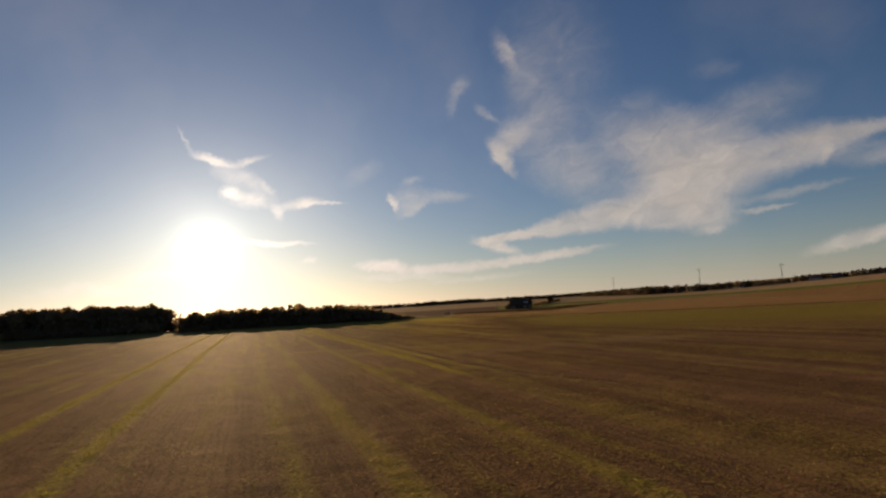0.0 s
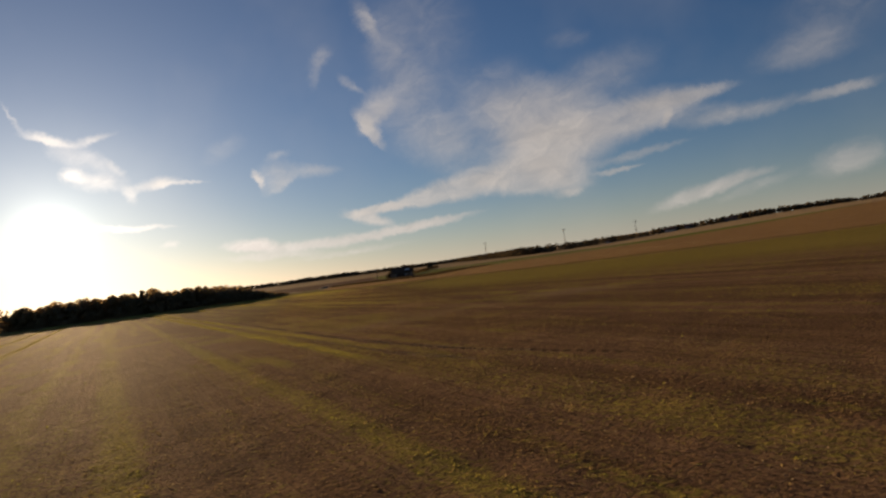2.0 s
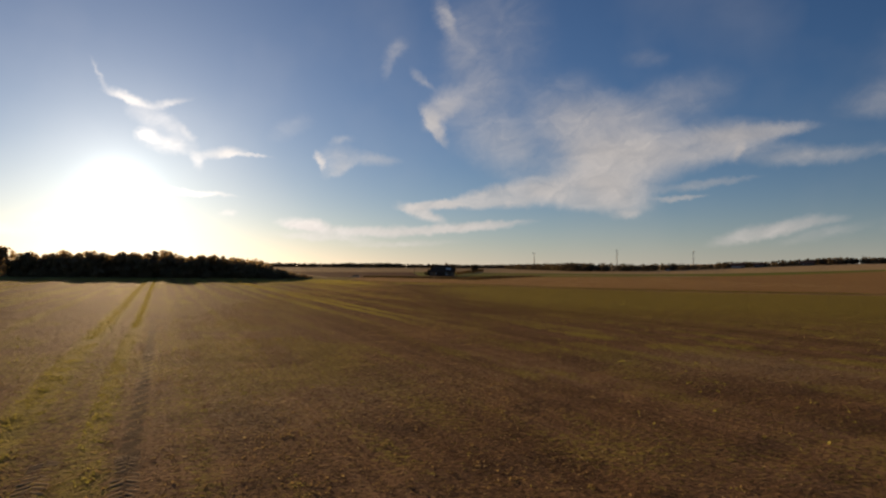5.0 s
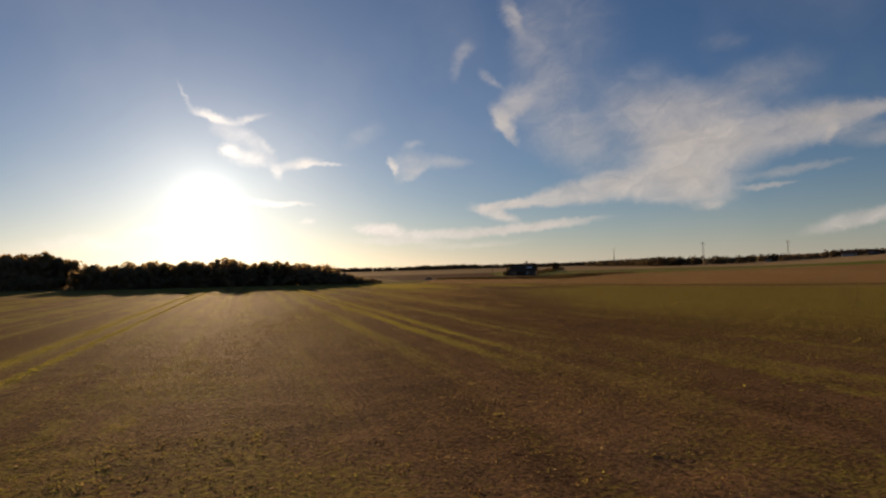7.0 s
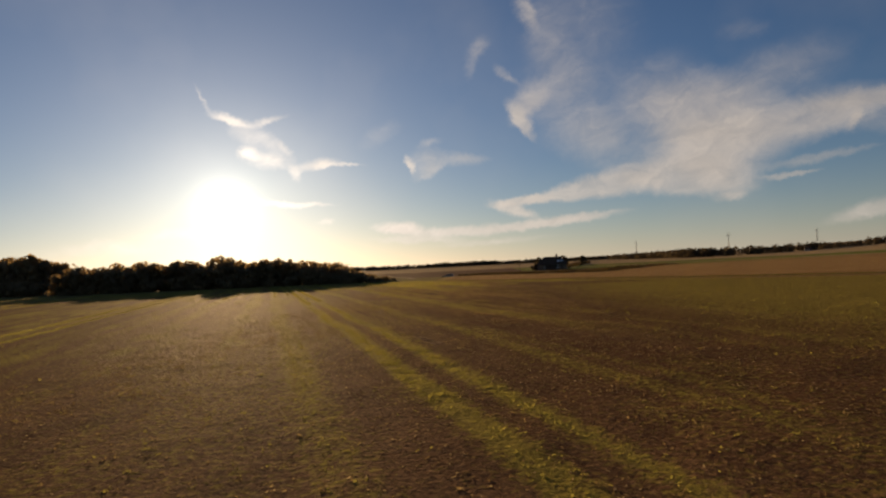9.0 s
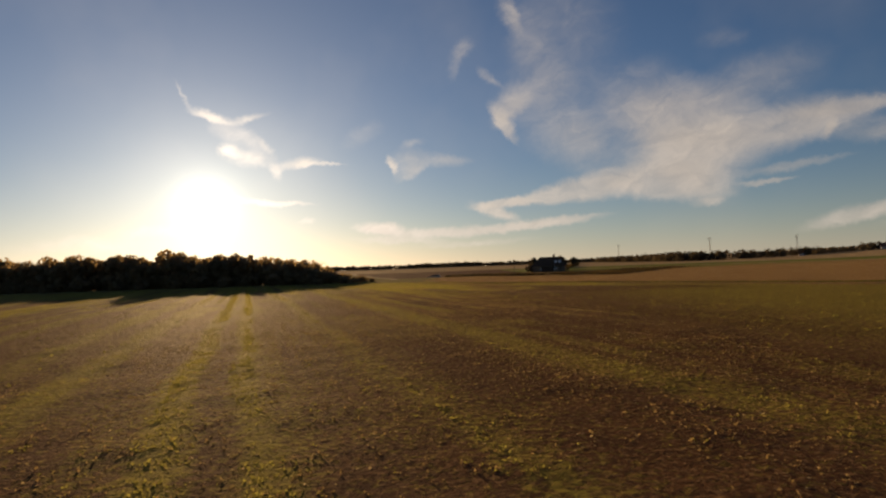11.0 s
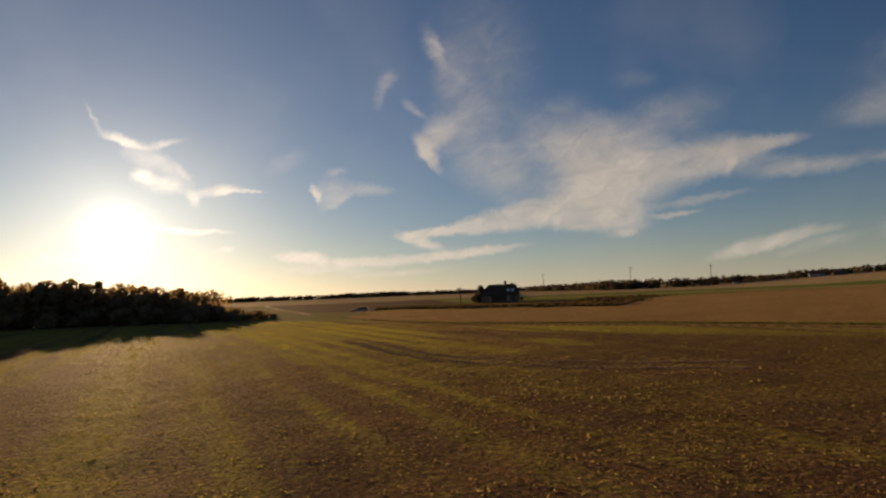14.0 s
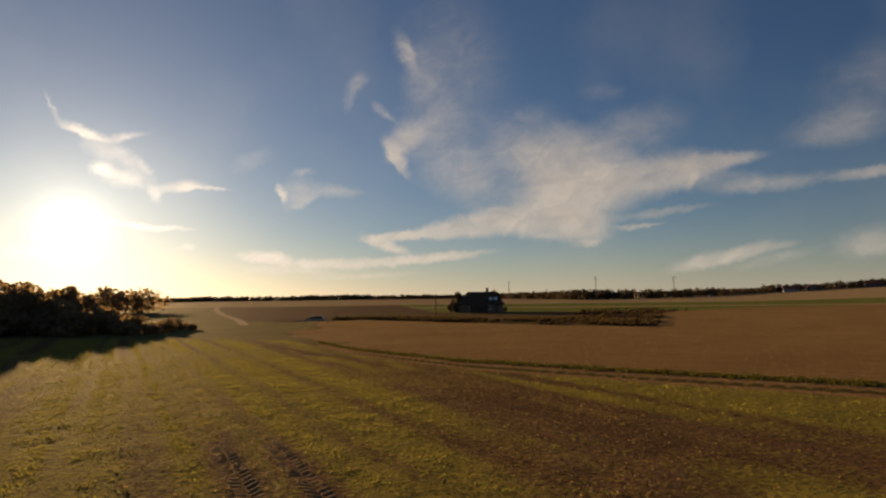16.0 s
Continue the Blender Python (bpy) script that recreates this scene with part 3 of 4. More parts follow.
    # paler mid-field patch: the glare veil's brightness put into the soil colour
    dry = np.maximum(dry, inside * (0.36 + 0.2 * value_noise(x, y, 14, 36)) * np.exp(-((x - 26 + 16 * value_noise(x, y, 19, 37)) / 38) ** 4) * smoothstep(y + 36 * value_noise(x, y, 17, 38), 48, 92) * (1 - smoothstep(y + 40 * value_noise(x, y, 21, 39), 82, 132)) * (1 - drilled) * (1 - smoothstep(rut, 0.1, 0.3)))
    dry = np.maximum(dry, inside * 0.6 * np.exp(-((u - 67.0 - 0.02 * (v - 235)) / 0.2) ** 2) * smoothstep(v, 196, 206) * (1 - smoothstep(v, 255, 268)))
    path_x = np.interp(y, [300, 318, 345, 400, 480, 650], [-7, -10.5, -15, -27, -42, -69])
    sand = np.exp(-((x - path_x) / (0.9 + 0.002 * (y - 300))) ** 2) * smoothstep(y, 306, 318) * (1 - smoothstep(y, 640, 660))
    loam = smoothstep(y, 80, 125) * (0.5 + 0.6 * value_noise(x, y, 30, 41)) * (1 - 0.4 * smoothstep(y, 190, 215))
    return dict(green=green, verge=verge, loam=np.clip(loam, 0, 1), rut=rut, stubble=np.clip(stubble, 0, 1), meadow=np.clip(meadow, 0, 1), strip=np.clip(strip, 0, 1), plough=plough, dry=dry, sand=sand, scrub=np.clip(scrub, 0, 1))


STRIPS = ((-13.5, 0.6, 1.0, -40), (-7.6, 0.6, 1.0, -40), (1.2, 0.6, 0.5, -40), (4.6, 0.8, 0.6, -40), (11.1, 0.7, 0.6, -40), (17.3, 1.4, 0.4, -40), (17.0, 0.48, 1.5, 38), (19.15, 0.34, 1.1, 44),
          (21.6, 0.5, 0.36, 0), (25.4, 0.5, 0.4, 60), (36.5, 0.7, 0.6, 85), (39.8, 0.45, 1.1, 85), (41.5, 0.34, 1.0, 85), (45.4, 0.6, 0.4, 85), (51.5, 1.2, 0.45, 110),
          (61.3, 0.5, 1.3, 180), (63.0, 0.5, 1.0, 180), (65.0, 0.35, 0.9, 186), (68.4, 0.6, 1.0, 186), (70.6, 0.9, 0.9, 186), (73.4, 1.1, 0.8, 190))


def spread(stops):
    out = [stops[0][0]]
    for (a, _), (b, step) in zip(stops, stops[1:]):
        n = max(1, round((b - a) / step))
        out += [a + (b - a) * (i + 1) / n for i in range(n)]
    return np.array(out)


def build_ground():
    xs = spread([(-4200, 0), (-1200, 250), (-400, 40), (-150, 5), (-40, 1.2), (-9, 0.5), (15, 0.34), (45, 0.6), (110, 1.2), (250, 4), (700, 15), (1500, 50), (4200, 250)])
    ys = spread([(-1500, 0), (-200, 130), (-10, 12), (10, 1.5), (255, 0.58), (285, 0.6), (345, 1.0), (480, 3), (760, 8), (1600, 40), (4600, 250)])
    gx, gy = np.meshgrid(xs, ys)
    gx, gy = gx.ravel(), gy.ravel()
    z = ground_z(gx, gy) + near_relief(gx, gy)
    nx, ny = len(xs), len(ys)
    i, j = np.meshgrid(np.arange(nx - 1), np.arange(ny - 1))
    a = (j * nx + i).ravel()
    me = mesh_of("ground", np.stack([gx, gy, z], 1), np.stack([a, a + 1, a + nx + 1, a + nx], 1), M_GROUND, True)
    for name, w in covers(gx, gy).items():
        me.attributes.new(name, "FLOAT", "POINT").data.foreach_set("value", w.astype(np.float32))
    tagged(new("ground", me), "brown drilled field and stubble fields stretching to the horizon", "ground", kind="structure")


build_ground()


# ---- growth on the field ----
rng = np.random.default_rng(7)


def blades(x, y, count, tall, wide, lean, tuft=None):
    """Leaf blades: count tapered quads at each place. Arrays in, verts and faces out."""
    n = len(x) * count
    px, py = np.repeat(x, count), np.repeat(y, count)
    h, w = np.repeat(tall, count) * rng.uniform(0.5, 1.15, n), np.repeat(wide, count) * rng.uniform(0.6, 1.2, n)
    a, b = rng.uniform(0, 2 * np.pi, n), rng.uniform(0, 2 * np.pi, n)
    out = rng.uniform(0.2, 1.0, n) * lean * h
    reach = 0.5 * h if tuft is None else np.repeat(tuft, count) * np.sqrt(rng.random(n))
    jx, jy = rng.normal(0, 1, n) * reach, rng.normal(0, 1, n) * reach
    if tuft is not None:
        jx, jy = np.cos(b) * reach, np.sin(b) * reach
    bx, by = px + jx, py + jy
    bz = ground_z(bx, by) + near_relief(bx, by) - 0.01
    dx, dy = np.cos(a) * w / 2, np.sin(a) * w / 2
    tx, ty = bx + np.cos(b) * out, by + np.sin(b) * out
    v = np.stack([np.stack([bx - dx, by - dy, bz], 1), np.stack([bx + dx, by + dy, bz], 1),
                  np.stack([tx + dx * 0.45, ty + dy * 0.45, bz + h], 1), np.stack([tx - dx * 0.45, ty - dy * 0.45, bz + h * 0.94], 1)], 1)
    f = np.arange(4 * n).reshape(n, 4)
    return v.reshape(-1, 3), f


def rosettes(x, y, count, long, rise):
    """Low leafy plants: count kite-shaped leaves round each place, arching out and up."""
    n = len(x) * count
    px, py = np.repeat(x, count), np.repeat(y, count)
    length = np.repeat(long, count) * rng.uniform(0.55, 1.2, n)
    a = rng.uniform(0, 2 * np.pi, n)
    lift = np.clip(np.repeat(rise, count) * rng.uniform(0.3, 1.6, n), 0.05, 1.3)
    w = length * rng.uniform(0.20, 0.34, n)
    bx, by = px + rng.normal(0, 0.015, n), py + rng.normal(0, 0.015, n)
    bz = ground_z(bx, by) + near_relief(bx, by) - 0.008
    run, up = length * np.cos(lift), length * np.sin(lift)
    ca, sa = np.cos(a), np.sin(a)
    roll = rng.uniform(-0.5, 0.5, n) * w
    mid, tip = 0.58, 1.0
    v = np.stack([np.stack([bx, by, bz], 1),
                  np.stack([bx + ca * run * mid - sa * w, by + sa * run * mid + ca * w, bz + up * 0.72 + roll], 1),
                  np.stack([bx + ca * run * tip, by + sa * run * tip, bz + up * rng.uniform(0.55, 1.0, n)], 1),
                  np.stack([bx + ca * run * mid + sa * w, by + sa * run * mid - ca * w, bz + up * 0.72 - roll], 1)], 1)
    return v.reshape(-1, 3), np.arange(4 * n).reshape(n, 4)


def sow(n, x0, x1, y0, y1):
    return rng.uniform(x0, x1, n), rng.uniform(y0, y1, n)


def in_field(x, y):
    return y < edge_y(x) - 0.5


def build_growth():
    x, y = sow(480000, -10, 15, 8, 250)
    c = covers(x, y)
    u, v = across(x, y), along(x, y)
    strip = strip_growth(u, v)
    clump = value_noise(x, y, 1.1, 11) * 0.5 + value_noise(x, y, 0.45, 12) * 0.5
    loose = value_noise(u, v * 0.4, 3.4, 13) * 0.6 + value_noise(u, v, 9, 14) * 0.4
    drill = 0.6 + 0.4 * np.cos(u * 2 * np.pi / 0.5)
    nearby = 1 - 0.6 * smoothstep(np.abs(x - 2.5), 7, 12)
    free = in_field(x, y) & (c["rut"] < 0.3)
    keep = free & (rng.random(len(x)) < (nearby + 0.3 * strip) * (0.02 + 0.40 * c["green"] + 0.36 * strip ** 2) * smoothstep(clump, 0.1, 0.6) * drill)
    gx, gy = x[keep], y[keep]
    n = len(gx)
    grown = 1 + 0.55 * strip[keep] ** 2
    vv, f = blades(gx, gy, 4, rng.uniform(0.014, 0.034, n) * grown, rng.uniform(0.026, 0.052, n), 1.4, rng.uniform(0.08, 0.17, n) * grown)
    tagged(new("regrowth_shoots", mesh_of("regrowth_shoots", vv, f, M_SHOOT)), "low yellow-green regrowth in strips across the brown field", "weeds", kind="stuff")
    keep = free & ~keep & (rng.random(len(x)) < nearby * (0.13 + 0.40 * smoothstep(loose, 0.32, 0.66)) * smoothstep(clump, 0.15, 0.6))
    gx, gy = x[keep], y[keep]
    n = len(gx)
    vv, f = rosettes(gx, gy, 3, rng.uniform(0.028, 0.068, n), rng.uniform(0.45, 1.0, n))
    tagged(new("brown_weeds", mesh_of("brown_weeds", vv, f, M_WEED)), "withered brown and olive weeds and leaf litter on the field", "weeds", kind="stuff")
    x, y = x[::2], y[::2]
    keep = in_field(x, y) & (rng.random(len(x)) < 0.2 * smoothstep(value_noise(x, y, 1.6, 51), 0.25, 0.7))
    gx, gy = x[keep] + 0.2, y[keep] + 0.2
    n = len(gx)
    vv, f = blades(gx, gy, 2, rng.uniform(0.010, 0.028, n), rng.uniform(0.03, 0.075, n), 2.6)
    tagged(new("dry_stubble", mesh_of("dry_stubble", vv, f, M_STRAW)), "pale dry straw bits scattered over the soil", "straw", kind="stuff")
    # the strips go on across the outer field
    u = np.concatenate([rng.normal(at, wide * 0.6, 5200) for at, wide, much, start in STRIPS if much > 0.6])
    v = rng.uniform(0, 285, len(u))
    x, y = u * math.cos(ROW_TURN) - v * math.sin(ROW_TURN), u * math.sin(ROW_TURN) + v * math.cos(ROW_TURN)
    keep = in_field(x, y) & ((x < -11) | (x > 18) | (y > 258)) & (rng.random(len(u)) < strip_growth(u, v) + 0.1)
    gx, gy = x[keep], y[keep]
    n = len(gx)
    v, f = blades(gx, gy, 4, rng.uniform(0.02, 0.055, n), rng.uniform(0.04, 0.09, n), 1.2, rng.uniform(0.08, 0.22, n))
    tagged(new("strip_regrowth", mesh_of("strip_regrowth", v, f, M_SHOOT)), "yellow-green lines of regrown grain along the drilled rows", "weeds", kind="stuff")
    # the head of the field by the wood is grown over thickly
    x, y = sow(75000, -45, 26, 200, 285)
    c = covers(x, y)
    keep = in_field(x, y) & ((x < -10) | (x > 15) | (y > 225)) & (rng.random(len(x)) < c["green"] ** 3)
    gx, gy = x[keep], y[keep]
    n = len(gx)
    v, f = blades(gx, gy, 3, rng.uniform(0.018, 0.045, n), rng.uniform(0.04, 0.09, n), 1.2, rng.uniform(0.08, 0.2, n))
    tagged(new("headland_regrowth", mesh_of("headland_regrowth", v, f, M_SHOOT)), "thick yellow-green regrowth on the headland beside the wood", "weeds", kind="stuff")
    # coarser tufts to both sides, where the field runs away from the flight
    x, y = sow(90000, -90, 90, 6, 285)
    c = covers(x, y)
    side = (x < -9) | (x > 14)
    keep = in_field(x, y) & side & (rng.random(len(x)) < 0.15 + c["green"] * 0.8)
    gx, gy = x[keep], y[keep]
    v, f = rosettes(gx, gy, 3, rng.uniform(0.05, 0.12, len(gx)), rng.uniform(0.6, 1.0, len(gx)))
    tagged(new("field_tufts", mesh_of("field_tufts", v, f, M_SHOOT)), "sparse green tufts over the outer field", "weeds", kind="stuff")
    x, y = sow(60000, 0, 140, 200, 335)
    keep = (y > edge_y(x) + 6) & (y < scrub_y(x) - 1) & (rng.random(len(x)) < 0.6)
    gx, gy = x[keep], y[keep]
    v, f = blades(gx, gy, 2, rng.uniform(0.02, 0.06, len(gx)), rng.uniform(0.03, 0.09, len(gx)), 1.2)
    tagged(new("stubble", mesh_of("stubble", v, f, M_STRAW)), "ochre cut-grain stubble beyond the field edge", "stubble", kind="stuff")
    gx = rng.uniform(3, 100, 11000)
    d = np.clip(rng.normal(5.8, 0.7, len(gx)), 4.2, 7.6)
    gy = edge_y(gx) + d * (1.0 + 0.9 * smoothstep(gx, 26, 45))
    v, f = blades(gx, gy, 4, rng.uniform(0.04, 0.13, len(gx)), rng.uniform(0.05, 0.16, len(gx)), 1.2)
    tagged(new("verge_grass", mesh_of("verge_grass", v, f, M_VERGE)), "rough dark green grass along the field edge", "grass", kind="stuff")


def build_clods():
    x, y = sow(5000, -8, 12, 8, 230)
    keep = in_field(x, y) & (covers(x, y)["green"] < 0.6)
    x, y = x[keep], y[keep]
    n = len(x)
    r = rng.uniform(0.006, 0.017, n)
    z = ground_z(x, y) + near_relief(x, y) + r * 0.3
    base = np.array([(1, 0, 0), (0, 1, 0), (-1, 0, 0), (0, -1, 0), (0, 0, 0.9), (0, 0, -0.6)], float)
    tris = np.array([(0, 1, 4), (1, 2, 4), (2, 3, 4), (3, 0, 4), (1, 0, 5), (2, 1, 5), (3, 2, 5), (0, 3, 5)])
    v = base[None] * rng.uniform(0.6, 1.3, (n, 6, 3)) * r[:, None, None] + np.stack([x, y, z], 1)[:, None]
    f = tris[None] + (np.arange(n) * 6)[:, None, None]
    tagged(new("soil_clods", mesh_of("soil_clods", v.reshape(-1, 3), f.reshape(-1, 3), M_CLOD)), "crumbled brown soil clods on the field", "soil", kind="stuff")


def build_tread(line, deep):
    """The lugs that one tyre pressed into the soil along a line of places: slanting bars on both sides of its middle."""
    pts = np.array(line, float)
    cum = np.concatenate([[0], np.cumsum(np.hypot(*np.diff(pts, axis=0).T))])
    fine = np.arange(0, cum[-1], 0.30)
    def at(k):
        k = np.clip(k, 0, cum[-1])
        return np.array([np.interp(k, cum, pts[:, 0]), np.interp(k, cum, pts[:, 1])])
    V, F = [], []
    for s in fine:
        ahead = at(s + 1.2) - at(s - 1.2)
        ahead /= np.hypot(*ahead)
        right = np.array([ahead[1], -ahead[0]])
        middle = (at(s - 0.8) + at(s) + at(s + 0.8)) / 3
        for half in (-1, 1):
            shift = 0.15 if half > 0 else 0.0
            corners = [(half * 0.02, shift), (half * 0.30, shift - 0.20), (half * 0.30, shift - 0.07), (half * 0.02, shift + 0.12)]
            start = len(V)
            for top in (0, 1):
                for i, (pu, pv) in enumerate(corners):
                    if top:
                        pu, pv = pu + (0.03 if i in (0, 3) else -0.03) * half, pv + (0.03 if i in (0, 1) else -0.03)
                    x, y = middle + right * pu + ahead * pv
                    V.append((x, y, top))
            F += [(start + 4, start + 5, start + 6, start + 7)] + [(start + i, start + (i + 1) % 4, start + 4 + (i + 1) % 4, start + 4 + i) for i in range(4)]
    V = np.array(V)
    top = V[:, 2].copy()
    V[:, 2] = ground_z(V[:, 0], V[:, 1]) + near_relief(V[:, 0], V[:, 1]) + top * deep - 0.003
    ob = new("tyre_track", mesh_of("tyre_track", V, np.array(F), M_TREAD))
    tagged(ob, "tractor tyre track with chevron lug prints in the soil", "tyre track", "tramline tracks", "structure")


def along_row(line):
    """Places given by metres along and across the drilled rows, as x and y."""
    c, s = math.cos(ROW_TURN), math.sin(ROW_TURN)
    return [(u * c - v * s, u * s + v * c) for v, u in line]


build_growth()
build_clods()
build_tread(along_row([(v, 42.85) for v in (124.5, 129.5)]), 0.010)
for line in JOIN:
    build_tread(along_row([p for p in line if 40 < p[0] < 70]), 0.009)
# the pair that swings away at the head of the field
for line in BENT:
    build_tread(line, 0.017)


# ---- trees ----
def crown_mesh(name, seed, tall, radius, low, leaves, size, mat, lobes=11, point=0.0):
    """A crown of many small leaf clumps on uneven lobes. point > 0 narrows it towards the top."""
    r = np.random.default_rng(seed)
    V, F = [], []
    k = 0
    centres = []
    for i in range(lobes):
        t = (i + 0.5) / lobes
        a = r.uniform(0, 2 * np.pi)
        z = low + (tall - low) * (0.12 + 0.80 * t) + r.normal(0, 0.03) * tall
        reach = radius * (0.62 - 0.30 * abs(t - 0.4)) * (1 - point * t) * r.uniform(0.5, 1.15)
        centres.append((math.cos(a) * reach, math.sin(a) * reach, z, radius * r.uniform(0.34, 0.58) * (1 - 0.55 * point * t)))
    which = r.integers(0, lobes, leaves)
    cs = np.array(centres)[which]
    d = r.normal(0, 1, (leaves, 3))
    d /= np.linalg.norm(d, axis=1)[:, None]
    shell = cs[:, 3:4] * r.uniform(0.78, 1.12, (leaves, 1))
    p = cs[:, :3] + d * shell * np.array([1, 1, 0.85])
    n = d + r.normal(0, 0.4, (leaves, 3))
    n /= np.linalg.norm(n, axis=1)[:, None]
    side = np.cross(n, r.normal(0, 1, (leaves, 3)))
    side /= np.linalg.norm(side, axis=1)[:, None]
    up = np.cross(n, side)
    s = size * r.uniform(0.5, 1.3, (leaves, 1))
    quad = np.stack([p - side * s - up * s * 0.5, p + side * s * 0.3 - up * s, p + side * s + up * s * 0.4 + n * s * 0.3, p - side * s * 0.4 + up * s], 1)
    return mesh_of(name, quad.reshape(-1, 3), np.arange(4 * leaves).reshape(leaves, 4), mat)


def trunk_mesh(name, seed, tall, thick, low, radius):
    r = random.Random(seed)
    bm = bmesh.new()
    top = Vector((r.uniform(-0.2, 0.2), r.uniform(-0.2, 0.2), tall * 0.82))
    mid = Vector((r.uniform(-0.15, 0.15), r.uniform(-0.15, 0.15), tall * 0.4))
    rod(bm, (0, 0, -0.3), mid, thick, thick * 0.7, 8)
    rod(bm, mid, top, thick * 0.7, thick * 0.15, 6)
    for i in range(7):
        z = low + (tall * 0.75 - low) * (i + r.random()) / 7
        a = r.uniform(0, 6.28)
        base = mid.lerp(top, max(0, min(1, (z - mid.z) / (top.z - mid.z)))) if z > mid.z else Vector((0, 0, z))
        end = base + Vector((math.cos(a), math.sin(a), r.uniform(0.4, 0.9))) * radius * r.uniform(0.5, 0.8)
        rod(bm, base, end, thick * 0.3, thick * 0.08, 5)
    me = bpy.data.meshes.new(name)
    bm.to_mesh(me)
    bm.free()
    me.materials.append(M_BARK)
    return me


def tree_kind(name, label, category, seed, tall, radius, low, leaves, size, mat, thick=0.16, lobes=11, point=0.0):
    """One tree at the origin: an Empty with its trunk and crown."""
    root = new(name)
    tagged(root, label, category)
    t = new("trunk", trunk_mesh("trunk", seed, tall, thick, low, radius))
    c = new("crown", crown_mesh("crown", seed, tall, radius, low, leaves, size, mat, lobes, point))
    t.parent = c.parent = root
    return root


def stand(x, y, turn=0.0, size=1.0, high=1.0):
    z = float(ground_z(np.array([x]), np.array([y]))[0])
    return pose(x, y, z - 0.02, 0, 0, turn) @ Matrix.Diagonal((size, size, size * high, 1))


def place(kinds, spots, group):
    """Sets the first kinds at their spots and copies them for the rest."""
    used = set()
    for which, m in spots:
        ob = kinds[which]
        if which in used:
            ob = copy_thing(ob, m)
        else:
            used.add(which)
            ob.matrix_basis = m
        tagged(ob, group=group)


rt = random.Random(3)
WOOD = [tree_kind("broadleaf_tree", "dark broadleaf tree with a rounded uneven crown in the wood", "tree", 20 + i, h, r, lo, 1500, 0.34, M_LEAF, 0.16, 14)
        for i, (h, r, lo) in enumerate(((7.6, 2.9, 0.1), (8.6, 3.2, 0.2), (7.0, 3.1, 0.1), (8.1, 2.7, 0.2)))]
PINE = [tree_kind("pine_tree", "dark slender pine with a ragged pointed top", "tree", 40 + i, h, r, lo, 1400, 0.265, M_NEEDLE, 0.15, 12, 0.75)
        for i, (h, r, lo) in enumerate(((8.8, 2.0, 1.6), (9.6, 2.2, 2.0)))]
BUSH = [tree_kind("bush", "dense dark bush at the edge of the wood", "bush", 60 + i, h, r, 0.15, 1500, 0.2, M_LEAF, 0.07, 9)
        for i, (h, r) in enumerate(((3.7, 2.4), (4.4, 2.3), (2.6, 2.0)))]


def wood_front(x):
    return np.interp(x, [-140, -128, -100, -60, -35, -24], [312, 308, 302, 295, 291, 292])


spots, pines, bushes = [], [], []
for row in range(6):
    x = -128.0 + rt.uniform(0, 3)
    while x < -23 - row * 3.5:
        y = float(wood_front(x)) + 1.5 + row * 5.2 + rt.uniform(-1.8, 1.8)
        grow = float(np.interp(x, [-128, -90, -60, -42, -30, -24], [1.03, 1.03, 1.03, 0.80, 0.50, 0.44])) + rt.uniform(-0.08, 0.08)
        if row >= 1 and x < -45 and rt.random() < 0.38:
            pines.append((rt.randrange(2), stand(x, y, rt.uniform(0, 360), grow * 0.95, rt.uniform(0.85, 1.05))))
        else:
            spots.append((rt.randrange(4), stand(x, y, rt.uniform(0, 360), grow, rt.uniform(0.85, 1.1))))
        x += rt.uniform(3.6, 5.4) * (1.0 if row < 3 else 1.5)
# the tall wood further off, behind a gap
TALL = [tree_kind(name, label, "tree", 50 + i, h, r, lo, 1500, size, mat, 0.3, lobes, point)
        for i, (name, label, h, r, lo, size, mat, lobes, point) in enumerate((
            ("tall_broadleaf_tree", "tall dark broadleaf tree in the far wood", 16.8, 5.6, 0.4, 0.85, M_LEAF, 22, 0.0),
            ("tall_broadleaf_tree", "tall dark broadleaf tree in the far wood", 17.3, 5.0, 0.4, 0.82, M_LEAF, 22, 0.0),
            ("tall_pine_tree", "tall dark pine with a rounded top in the far wood", 17.6, 4.4, 1.5, 0.74, M_NEEDLE, 20, 0.25)))]
tall = []
for row in range(3):
    x = -150.0 - rt.uniform(0, 1.5) - 1.5 * row
    while x > -335:
        y = float(np.interp(x, [-340, -250, -150], [376, 357, 335])) + row * 8 + rt.uniform(-2.2, 2.2)
        size = float(np.interp(x, [-240, -200, -166, -156, -150], [1.10, 1.02, 0.95, 0.86, 0.74])) * rt.uniform(0.96, 1.04)
        tall.append((rt.choice((0, 0, 1, 1, 2)), stand(x, y, rt.uniform(0, 360), size, rt.uniform(0.95, 1.05))))
        x -= rt.uniform(4.0, 6.5)
place(TALL, tall, "trees of the far wood")
